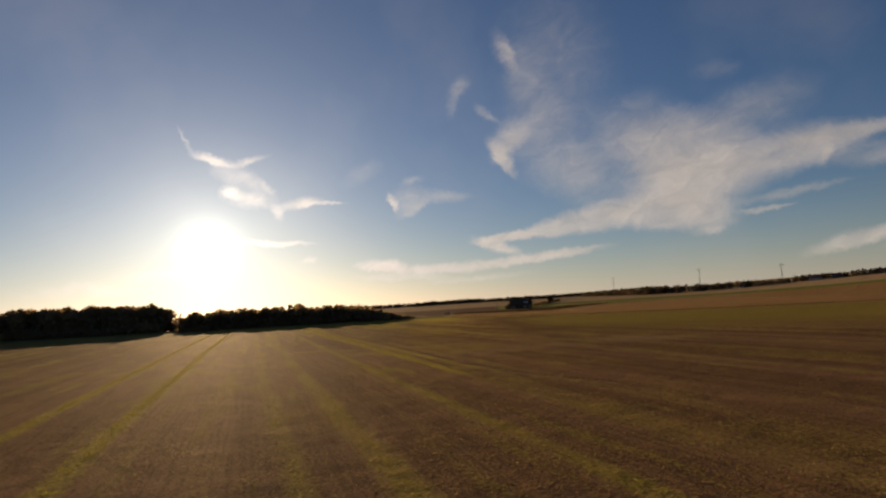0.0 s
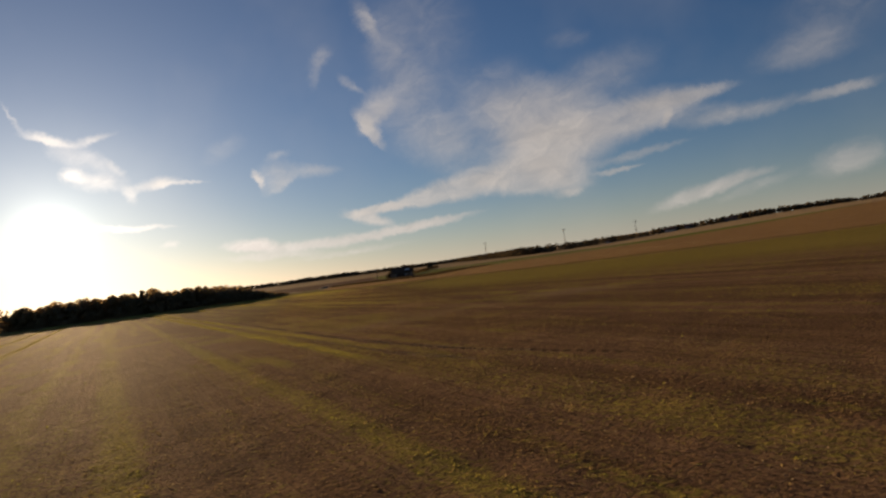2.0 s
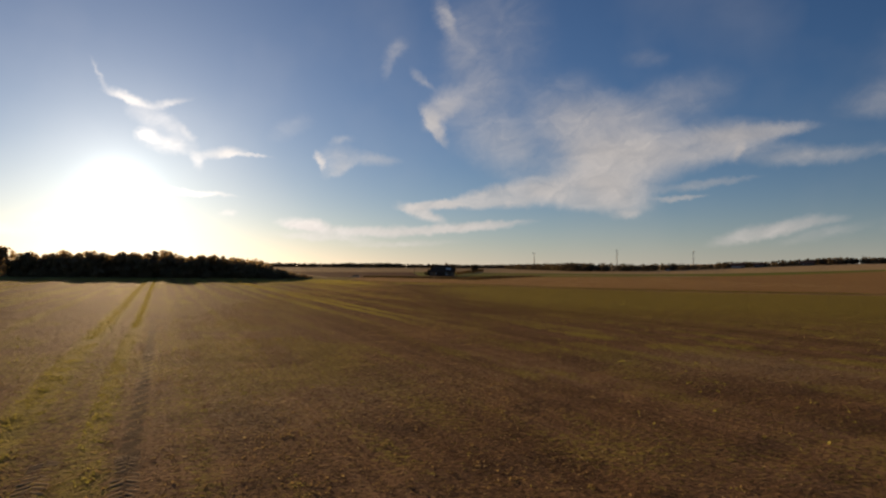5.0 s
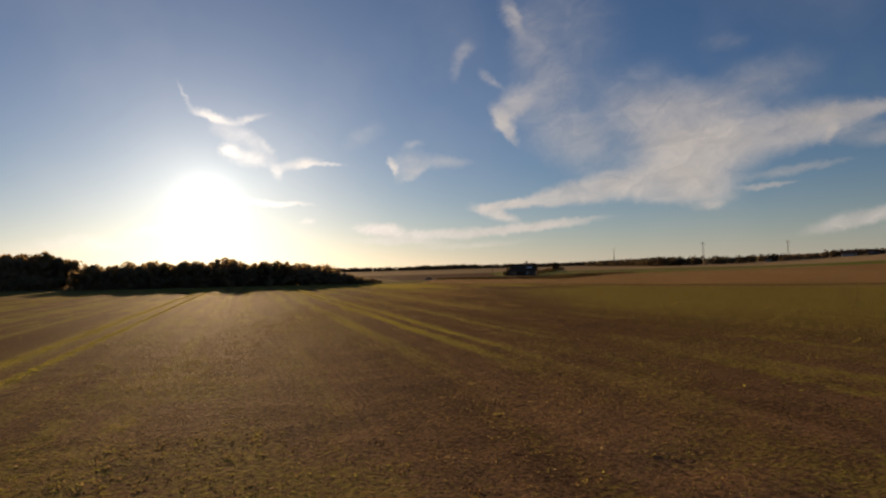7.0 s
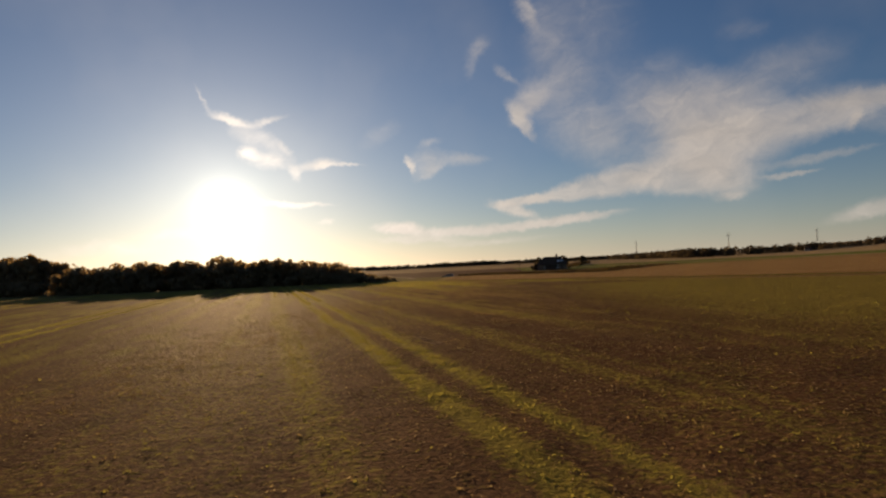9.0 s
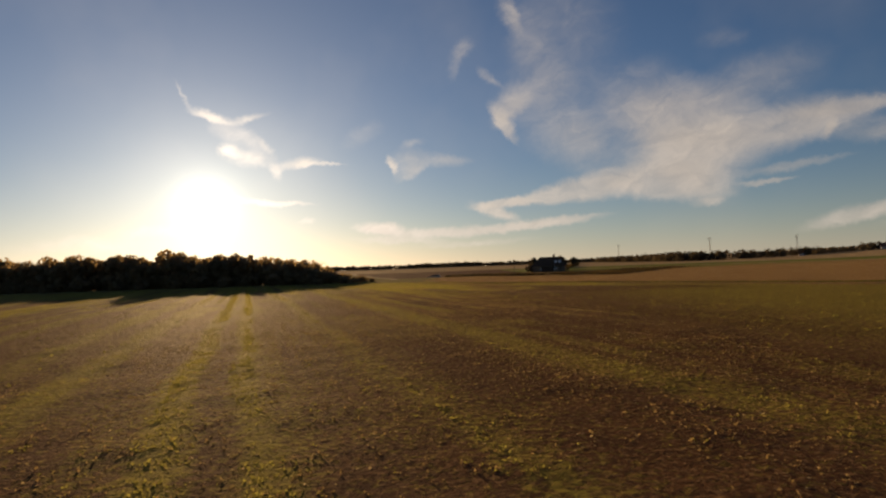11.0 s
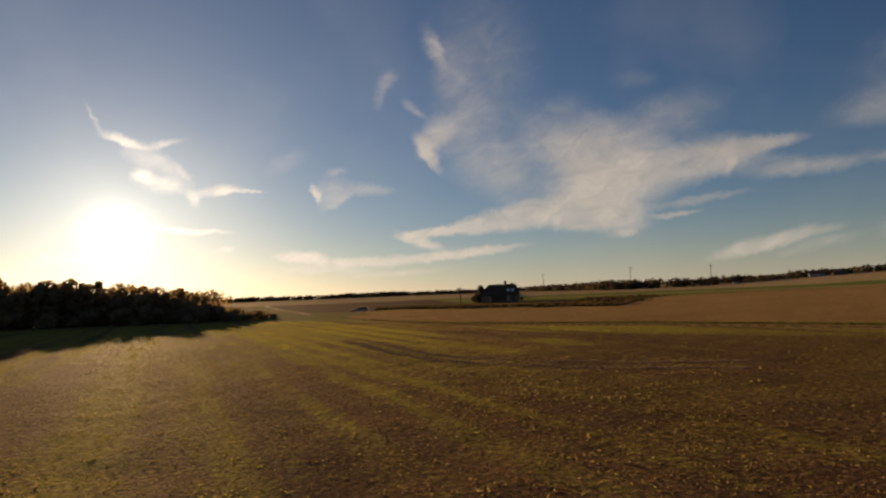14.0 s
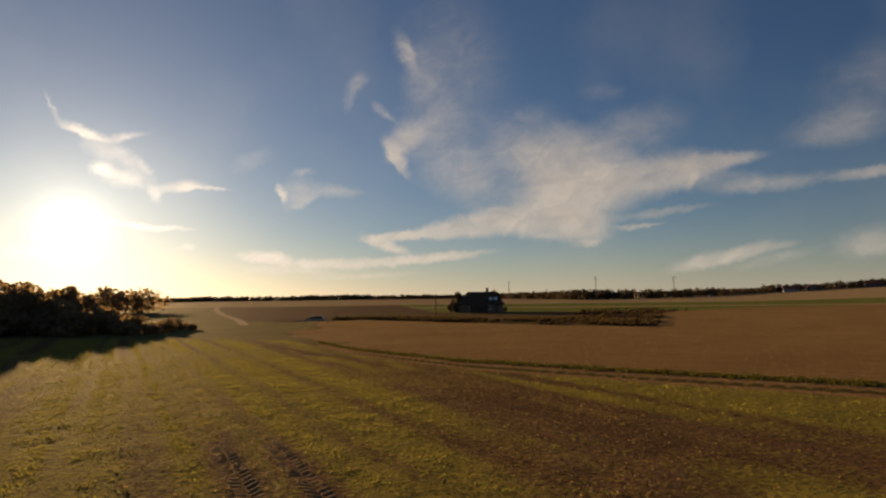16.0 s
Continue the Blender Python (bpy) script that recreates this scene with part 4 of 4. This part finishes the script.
for x, y, s in ((-28, 289, 1.05), (-24.5, 287, 1.1), (-21, 290, 1.15), (-19.2, 287, 0.9), (-17.0, 289, 0.8), (-16.0, 292, 0.8), (-19.5, 294, 1.2), (-23, 296, 1.25),
                (-13.8, 298, 0.5), (-18.2, 303, 0.8), (-33, 288, 1.1), (-38, 289, 1.0), (-44, 290, 1.1), (-50, 291, 1.0), (-57, 292, 1.1), (-64, 293, 0.95), (-72, 294, 1.1),
                (-80, 296, 1.0), (-90, 298, 1.1), (-101, 300, 1.0), (-113, 303, 1.1), (-16.5, 300, 1.0), (-27, 302, 1.3)):
    bushes.append((rt.randrange(3), stand(x - 1.2, y, rt.uniform(0, 360), s * (0.92 if x > -45 else 1.0), rt.uniform(0.85, 1.1) * (0.72 if x > -30 else 1.0))))
place(WOOD, spots, "trees of the wood")
place(PINE, pines, "pines of the wood")
place(BUSH, bushes, "bushes along the wood")


def far_belt(name, label, line, tall, apart, deep, seed, mat, quads=46, leaf=0.9, rise=None):
    """A belt of far trees along a line: uneven crowns, one after the other, down to the ground."""
    r = np.random.default_rng(seed)
    pts = np.array(line, float)
    seg = np.hypot(*np.diff(pts, axis=0).T)
    cum = np.concatenate([[0], np.cumsum(seg)])
    n = int(cum[-1] / apart)
    s = np.sort(r.uniform(0, cum[-1], n))
    x = np.interp(s, cum, pts[:, 0]) + r.normal(0, deep, n)
    y = np.interp(s, cum, pts[:, 1]) + r.normal(0, deep, n)
    h = tall * (0.75 + 0.35 * value_noise(s, s * 0, 38, seed)) * r.uniform(0.75, 1.12, n)
    if rise:
        h = h * np.interp(s, cum, rise)
    rad = h * r.uniform(0.45, 0.75, n)
    z = ground_z(x, y)
    d = r.normal(0, 1, (n, quads, 3))
    d /= np.linalg.norm(d, axis=2)[:, :, None]
    lump = 1 + 0.28 * np.sin(d[:, :, 0] * 4 + s[:, None]) * np.cos(d[:, :, 1] * 5 + s[:, None] * 2)
    p = d * lump[:, :, None] * np.stack([rad, rad, h * 0.5], 1)[:, None] * r.uniform(0.75, 1.05, (n, quads, 1))
    p += np.stack([x, y, z + h * 0.48], 1)[:, None]
    p[:, :, 2] = np.maximum(p[:, :, 2], z[:, None] + 0.1)
    p = p.reshape(-1, 3)
    m = len(p)
    nn = d.reshape(-1, 3) + r.normal(0, 0.45, (m, 3))
    nn /= np.linalg.norm(nn, axis=1)[:, None]
    a = np.cross(nn, r.normal(0, 1, (m, 3)))
    a /= np.linalg.norm(a, axis=1)[:, None]
    b = np.cross(nn, a)
    q = leaf * np.repeat(h / tall, quads)[:, None] * r.uniform(0.6, 1.3, (m, 1))
    v = np.stack([p - a * q, p - b * q, p + a * q, p + b * q], 1).reshape(-1, 3)
    tagged(new(name, mesh_of(name, v, np.arange(4 * m).reshape(m, 4), mat)), label, "woods", kind="stuff")


def polar(az, d, x0=4.0, y0=204.0):
    return (x0 + d * math.sin(radians(az)), y0 + d * math.cos(radians(az)))


far_belt("far_woods", "hazy dark line of woods on the horizon", [polar(a, 1150 + 40 * math.sin(a)) for a in range(-66, 26, 4)], 8.0, 1.3, 14, 1, M_FAR, 26, 1.9)
far_belt("tree_belt", "dark belt of broadleaf trees behind the green fields", [polar(15.5, 950), polar(19, 820), polar(23, 680), polar(28, 640), polar(31.5, 640), polar(35, 660)], 10.0, 1.4, 7, 2, M_FAR, 44, 1.2, (0.8, 0.9, 1.0, 1.05, 0.85, 0.5))
far_belt("village_trees", "scattered trees along the rise by the farms", [polar(32.0, 690), polar(38, 690), polar(43, 710), polar(49, 760), polar(60, 880)], 7.0, 1.5, 10, 3, M_FAR, 40, 1.2)
far_belt("wood_interior", "dark crowns deep inside the wood", [(-340, 402), (-250, 383), (-160, 363)], 16.0, 0.9, 2.5, 5, M_LEAF, 70, 1.2, (1.1, 1.08, 0.8))
far_belt("wood_thicket", "dense dark thicket inside the wood", [(-128, 318), (-100, 313), (-60, 305), (-38, 301)], 6.8, 0.6, 2.5, 6, M_LEAF, 70, 0.55, (1.0, 1.0, 0.95, 0.7))
far_belt("edge_undergrowth", "tangled dark brambles along the front of the wood", [(-128, 309.5), (-100, 303.5), (-60, 296.5), (-34, 292.5), (-22, 293)], 2.3, 0.6, 0.8, 12, M_LEAF, 46, 0.3)
far_belt("gap_hedge", "low dark hedge linking the tall wood and the nearer wood", [(-152, 352), (-142, 343), (-130, 330)], 5.0, 0.5, 1.0, 14, M_LEAF, 70, 0.5)
far_belt("far_grove", "grove of dark trees beyond the meadow", [(-125, 428), (-95, 436), (-57, 446)], 8.6, 0.9, 4, 7, M_LEAF, 60, 0.7)
far_belt("wood_undergrowth", "dense dark undergrowth along the tall wood", [(-340, 372), (-250, 353), (-150, 331)], 5.5, 0.8, 1.6, 8, M_LEAF, 60, 0.6)
far_belt("hedgerow", "low hedgerow between the fields", [(62, 440), (90, 560), (130, 720)], 2.2, 1.6, 0.8, 4, M_SCRUB, 26, 0.35)


def build_scrub():
    """Rough growth in the ditch: many low uneven bushes, in one mesh."""
    r = np.random.default_rng(9)
    n = 2600
    x = 5 + 90 * r.random(n)
    d = r.random(n) ** 1.3 * np.interp(x, [5, 25, 45, 70, 95], [3, 16, 32, 40, 36])
    y = scrub_y(x) + 0.8 + d + 3 * (value_noise(x, x * 0, 5, 61) - 0.5) * smoothstep(x, 20, 40)
    thick = value_noise(x, y, 8, 4) * 0.6 + value_noise(x, y, 3, 62) * 0.4
    keep = r.random(n) < smoothstep(thick, 0.25, 0.6) * (1 - 0.8 * smoothstep(x, 45, 90))
    x, y, thick = x[keep], y[keep], thick[keep]
    n = len(x)
    h = r.uniform(0.15, 0.7, n) * (0.2 + 1.0 * thick) * (1 - 0.7 * smoothstep(x, 28, 52))
    q = 26
    dd = r.normal(0, 1, (n, q, 3))
    dd /= np.linalg.norm(dd, axis=2)[:, :, None]
    p = dd * np.stack([h * 0.9, h * 0.9, h * 0.55], 1)[:, None] * r.uniform(0.6, 1.05, (n, q, 1))
    z = ground_z(x, y)
    p += np.stack([x, y, z + h * 0.45], 1)[:, None]
    p[:, :, 2] = np.maximum(p[:, :, 2], z[:, None] + 0.03)
    p = p.reshape(-1, 3)
    m = len(p)
    a = r.normal(0, 1, (m, 3))
    b = r.normal(0, 1, (m, 3))
    s = 0.17
    v = np.stack([p - a * s, p - b * s, p + a * s, p + b * s], 1).reshape(-1, 3)
    tagged(new("ditch_scrub", mesh_of("ditch_scrub", v, np.arange(4 * m).reshape(m, 4), M_SCRUB)), "dark brown scrub and reeds along the ditch", "scrub", kind="stuff")


build_scrub()


# ---- the farmhouse and what stands round it ----
def window_part(parent, x, y, z, w, h, turn):
    bm = bmesh.new()
    for a, b in (((-w / 2, -0.06, 0), (w / 2, 0.02, 0.09)), ((-w / 2, -0.06, h - 0.09), (w / 2, 0.02, h)), ((-w / 2, -0.06, 0.09), (-w / 2 + 0.09, 0.02, h - 0.09)), ((w / 2 - 0.09, -0.06, 0.09), (w / 2, 0.02, h - 0.09)), ((-0.03, -0.05, 0.09), (0.03, 0.01, h - 0.09))):
        box(bm, a, b)
    fr = part("window", bm, M_WHITE, parent, "white-framed window", pose(x, y, z, 0, 0, turn))
    bm = bmesh.new()
    box(bm, (-w / 2 + 0.08, -0.02, 0.08), (w / 2 - 0.08, 0.0, h - 0.08))
    part("pane", bm, M_GLASS, fr)
    bm = bmesh.new()
    box(bm, (-w / 2 - 0.08, -0.14, -0.08), (w / 2 + 0.08, 0.02, -0.01), 0.01)
    part("sill", bm, M_WHITE, fr)


def gable_house(name, label, long, deep, eaves, ridge, wall_mat, roof_mat, m, windows=3, chimney=True, hip=0.0):
    root = new(name)
    tagged(root, label, "house")
    a, b = long / 2, deep / 2
    bm = bmesh.new()
    vs = [bm.verts.new(v) for v in ((-a, -b, -0.3), (a, -b, -0.3), (a, b, -0.3), (-a, b, -0.3), (-a, -b, eaves), (a, -b, eaves), (a, b, eaves), (-a, b, eaves), (-a + hip, 0, ridge - 0.12), (a - hip, 0, ridge - 0.12))]
    for f in ((0, 1, 5, 4), (2, 3, 7, 6), (1, 2, 6, 5), (3, 0, 4, 7), (5, 6, 9), (7, 4, 8), (4, 5, 9, 8), (6, 7, 8, 9), (3, 2, 1, 0)):
        bm.faces.new([vs[i] for i in f])
    part("wall", bm, wall_mat, root)
    o = 0.45
    slope = (ridge - eaves) / b
    bm = bmesh.new()
    def slab(corners, thick):
        lower = [bm.verts.new(c) for c in corners]
        upper = [bm.verts.new((c[0], c[1], c[2] + thick)) for c in corners]
        k = len(corners)
        bm.faces.new(upper)
        bm.faces.new(lower[::-1])
        for i in range(k):
            bm.faces.new((lower[i], lower[(i + 1) % k], upper[(i + 1) % k], upper[i]))
    ze = eaves - o * slope + 0.05
    for sgn in (-1, 1):
        c = [(-a - o, sgn * (b + o), ze), (a + o, sgn * (b + o), ze), (a + (o if hip <= 0 else -hip), 0, ridge), (-a - (o if hip <= 0 else -hip), 0, ridge)]
        slab(c if sgn < 0 else c[::-1], 0.16)
    if hip > 0:
        for sgn in (-1, 1):
            c = [(sgn * (a + o), -(b + o), ze), (sgn * (a + o), b + o, ze), (sgn * (a - hip), 0, ridge)]
            slab(c if sgn > 0 else c[::-1], 0.16)
    rf = part("roof", bm, roof_mat, root)
    if chimney:
        bm = bmesh.new()
        box(bm, (a * 0.25, -0.35, ridge - 0.7), (a * 0.25 + 0.7, 0.35, ridge + 1.0), 0.03)
        box(bm, (a * 0.25 - 0.08, -0.43, ridge + 1.0), (a * 0.25 + 0.78, 0.43, ridge + 1.15), 0.02)
        part("chimney", bm, M_RED, rf, "brick chimney")
    for i in range(windows):
        x = -a + (i + 0.75) * long / (windows + 0.5)
        window_part(root, x, -b - 0.01, eaves * 0.36, 1.1, eaves * 0.42, 0)
    bm = bmesh.new()
    box(bm, (a * 0.72 - 0.5, -b - 0.06, -0.05), (a * 0.72 + 0.5, -b + 0.02, 2.05), 0.01)
    dr = part("door", bm, M_TIMBER, root, "plain wooden door")
    bm = bmesh.new()
    rod(bm, (a * 0.72 + 0.35, -b - 0.06, 1.0), (a * 0.72 + 0.35, -b - 0.14, 1.0), 0.03)
    part("door_handle", bm, M_STEEL, dr)
    root.matrix_basis = m
    return root


M_GREY = surface("grey_plaster", (0.20, 0.136, 0.092), (0.27, 0.192, 0.134), 0.8)


def roof_panel(house, x0, x1, y, z, tilt):
    """A pale roof window lying on the slope that faces the field."""
    bm = bmesh.new()
    box(bm, (x0, -0.55, 0.0), (x1, 0.55, 0.09), 0.02)
    panel = part("roof_window", bm, M_WHITE, house, "pale roof window", pose(0, y, z, tilt, 0, 0))
    bm = bmesh.new()
    box(bm, (x0 + 0.1, -0.45, 0.085), (x1 - 0.1, 0.45, 0.1))
    part("pane", bm, M_LAMPGLASS, panel)


def carport(house, x0, x1, deep):
    """The dark open bay in the front wall: jambs, lintel and a recessed door."""
    bm = bmesh.new()
    box(bm, (x0, deep - 0.14, 0.0), (x1, deep - 0.10, 1.9))
    door = part("garage_door", bm, M_ROOF, house, "dark wide garage door")
    bm = bmesh.new()
    for k in range(4):
        box(bm, (x0 + 0.08, deep - 0.17, 0.1 + k * 0.45), (x1 - 0.08, deep - 0.14, 0.48 + k * 0.45), 0.01)
    part("door_board", bm, M_ROOF, door)
    bm = bmesh.new()
    box(bm, (x0 - 0.14, deep - 0.18, 0.0), (x0, deep - 0.04, 2.05), 0.01)
    box(bm, (x1, deep - 0.18, 0.0), (x1 + 0.14, deep - 0.04, 2.05), 0.01)
    box(bm, (x0, deep - 0.18, 1.9), (x1, deep - 0.04, 2.05), 0.01)
    part("door_frame", bm, M_WALL, house)


HOUSE = gable_house("farmhouse", "low farmhouse with a dark hipped roof and grey walls", 12.0, 7.5, 2.4, 5.4, M_GREY, M_ROOF, stand(44.6, 371.5, -14), 2, True, 2.6)
carport(HOUSE, -2.6, 1.8, -3.75)
for x0, x1 in ((2.3, 3.2), (3.6, 4.5)):
    roof_panel(HOUSE, x0, x1, -2.45, 3.66, 38.7)
YARD = [tree_kind("yard_tree", "dark bushy tree close by the farmhouse", "tree", 80 + i, h, r, 0.4, 1600, 0.24, M_YARD, 0.12) for i, (h, r) in enumerate(((5.4, 2.5), (6.2, 2.3)))]
place(YARD, [(0, stand(37.6, 369.8, 10, 0.5)), (1, stand(50.6, 378.0, 60, 0.9)), (0, stand(43.6, 379.5, 120, 1.08)), (1, stand(36.2, 372.0, 200, 0.38)), (0, stand(52.0, 373.0, 330, 0.42)), (1, stand(39.5, 378.5, 20, 0.95))], "trees round the farmhouse")
LONE = tree_kind("lone_tree", "single round-crowned tree standing in the dry field", "tree", 90, 6.4, 2.9, 1.4, 1500, 0.3, M_YARD)
LONE.matrix_basis = stand(93.0, 555.0, 30)


def pole(x, y, tall):
    root = new("utility_pole")
    tagged(root, "thin wooden utility pole beside the farmhouse", "pole")
    bm = bmesh.new()
    rod(bm, (0, 0, -0.4), (0, 0, tall), 0.12, 0.09, 8)
    part("post", bm, M_TIMBER, root)
    bm = bmesh.new()
    box(bm, (-0.7, -0.05, tall - 0.45), (0.7, 0.05, tall - 0.33))
    part("crossarm", bm, M_TIMBER, root)
    for k in (-0.6, 0.6):
        bm = bmesh.new()
        rod(bm, (k, 0, tall - 0.33), (k, 0, tall - 0.13), 0.05, 0.03, 6)
        part("insulator", bm, M_WHITE, root)
    root.matrix_basis = stand(x, y, 10)


pole(29.0, 352.0, 5.0)


def mast(az, d, tall, wide, arms):
    root = new("pylon")
    tagged(root, "tall thin steel lattice pylon on the horizon", "pylon", "pylons on the horizon")
    legs = [(sx, sy) for sx in (-1, 1) for sy in (-1, 1)]
    for sx, sy in legs:
        bm = bmesh.new()
        rod(bm, (sx * wide, sy * wide, -0.3), (sx * wide * 0.22, sy * wide * 0.22, tall), 0.35, 0.25, 5)
        part("leg", bm, M_STEEL, root)
    bm = bmesh.new()
    steps = 9
    for i in range(steps):
        z0, z1 = tall * i / steps, tall * (i + 1) / steps
        w0, w1 = wide * (1 - 0.78 * i / steps), wide * (1 - 0.78 * (i + 1) / steps)
        for s in (-1, 1):
            rod(bm, (-w0, s * w0, z0), (w1, s * w1, z1), 0.15, None, 4)
            rod(bm, (s * w0, -w0, z0), (s * w1, w1, z1), 0.15, None, 4)
    part("bracing", bm, M_STEEL, root)
    for z, reach in arms:
        bm = bmesh.new()
        rod(bm, (-reach, 0, tall * z), (reach, 0, tall * z), 0.35, None, 5)
        rod(bm, (-reach, 0, tall * z), (0, 0, tall * z + 2.5), 0.2, None, 4)
        rod(bm, (reach, 0, tall * z), (0, 0, tall * z + 2.5), 0.2, None, 4)
        part("crossarm", bm, M_STEEL, root)
    x, y = polar(az, d)
    root.matrix_basis = stand(x, y, -az + 8)


mast(16.2, 2400, 62.0, 2.6, ((0.93, 6.0),))
mast(23.8, 2400, 63.0, 2.6, ((0.93, 8.5), (0.84, 6.0)))
mast(30.3, 2500, 60.0, 2.6, ((0.92, 8.5), (0.82, 6.5)))


def farm(az, d, long, deep, eaves, ridge, wall_mat, roof_mat, label):
    x, y = polar(az, d)
    gable_house("distant_house", label, long, deep, eaves, ridge, wall_mat, roof_mat, stand(x, y, -az + 10), 3, True)


farm(33.2, 600, 5, 4, 2.0, 3.4, M_PALE, M_ROOF, "small pale house with a dark roof by the trees")
farm(39.0, 670, 13, 9, 2.8, 5.8, M_PALE, M_RED, "pale farmhouse with a red tiled roof")
farm(40.6, 690, 10, 8, 2.6, 5.4, M_WALL, M_RED, "grey farm building with a red tiled roof")
farm(44.5, 700, 14, 9, 2.6, 5.4, M_WALL, M_RED, "long grey farm building with a red roof")


# ---- the parked car ----
def loft(bm, rings):
    rows = [[bm.verts.new(p) for p in ring] for ring in rings]
    k = len(rows[0])
    for a, b in zip(rows, rows[1:]):
        for i in range(k):
            bm.faces.new((a[i], a[(i + 1) % k], b[(i + 1) % k], b[i]))
    bm.faces.new(rows[0][::-1])
    bm.faces.new(rows[-1])


def build_car(m):
    root = new("car")
    tagged(root, "silver estate car parked on the farm track", "car")
    bm = bmesh.new()
    def ring(x, half, lo, hi, top):
        return [(x, -half, lo), (x, half, lo), (x, half, hi), (x, half * top, hi + 0.04), (x, -half * top, hi + 0.04), (x, -half, hi)]
    loft(bm, [ring(-2.15, 0.72, 0.35, 0.75, 0.9), ring(-2.05, 0.84, 0.25, 0.88, 0.92), ring(-1.2, 0.88, 0.22, 0.92, 0.94), ring(0.6, 0.88, 0.22, 0.92, 0.94), ring(1.6, 0.86, 0.24, 0.82, 0.9), ring(2.05, 0.78, 0.28, 0.68, 0.9), ring(2.15, 0.66, 0.35, 0.58, 0.9)])
    part("body", bm, M_SILVER, root)
    bm = bmesh.new()
    vs = [bm.verts.new(v) for v in ((-2.02, -0.8, 0.93), (0.98, -0.8, 0.93), (0.98, 0.8, 0.93), (-2.02, 0.8, 0.93), (-1.78, -0.62, 1.42), (0.12, -0.62, 1.42), (0.12, 0.62, 1.42), (-1.78, 0.62, 1.42))]
    for f in ((0, 1, 5, 4), (1, 2, 6, 5), (2, 3, 7, 6), (3, 0, 4, 7), (4, 5, 6, 7), (3, 2, 1, 0)):
        bm.faces.new([vs[i] for i in f])
    part("window_band", bm, M_GLASS, root, "dark tinted windows")
    bm = bmesh.new()
    box(bm, (-1.85, -0.65, 1.40), (0.18, 0.65, 1.47), 0.03)
    part("roof_panel", bm, M_SILVER, root)
    for x in (-1.3, 1.35):
        for s in (-1, 1):
            bm = bmesh.new()
            rod(bm, (x, s * 0.68, 0.31), (x, s * 0.90, 0.31), 0.31, None, 18)
            wheel = part("wheel", bm, M_RUBBER, root)
            bm = bmesh.new()
            rod(bm, (x, s * 0.89, 0.31), (x, s * 0.915, 0.31), 0.19, 0.17, 14)
            part("rim", bm, M_STEEL, wheel)
    for s in (-1, 1):
        bm = bmesh.new()
        box(bm, (2.02, s * 0.58 - 0.14, 0.56), (2.14, s * 0.58 + 0.14, 0.68), 0.02)
        part("headlight", bm, M_LAMPGLASS, root)
        bm = bmesh.new()
        box(bm, (-2.17, s * 0.66 - 0.09, 0.62), (-2.08, s * 0.66 + 0.09, 0.86), 0.02)
        part("tail_light", bm, M_REDGLASS, root)
    root.matrix_basis = m


build_car(stand(1.0, 331.0, 172))
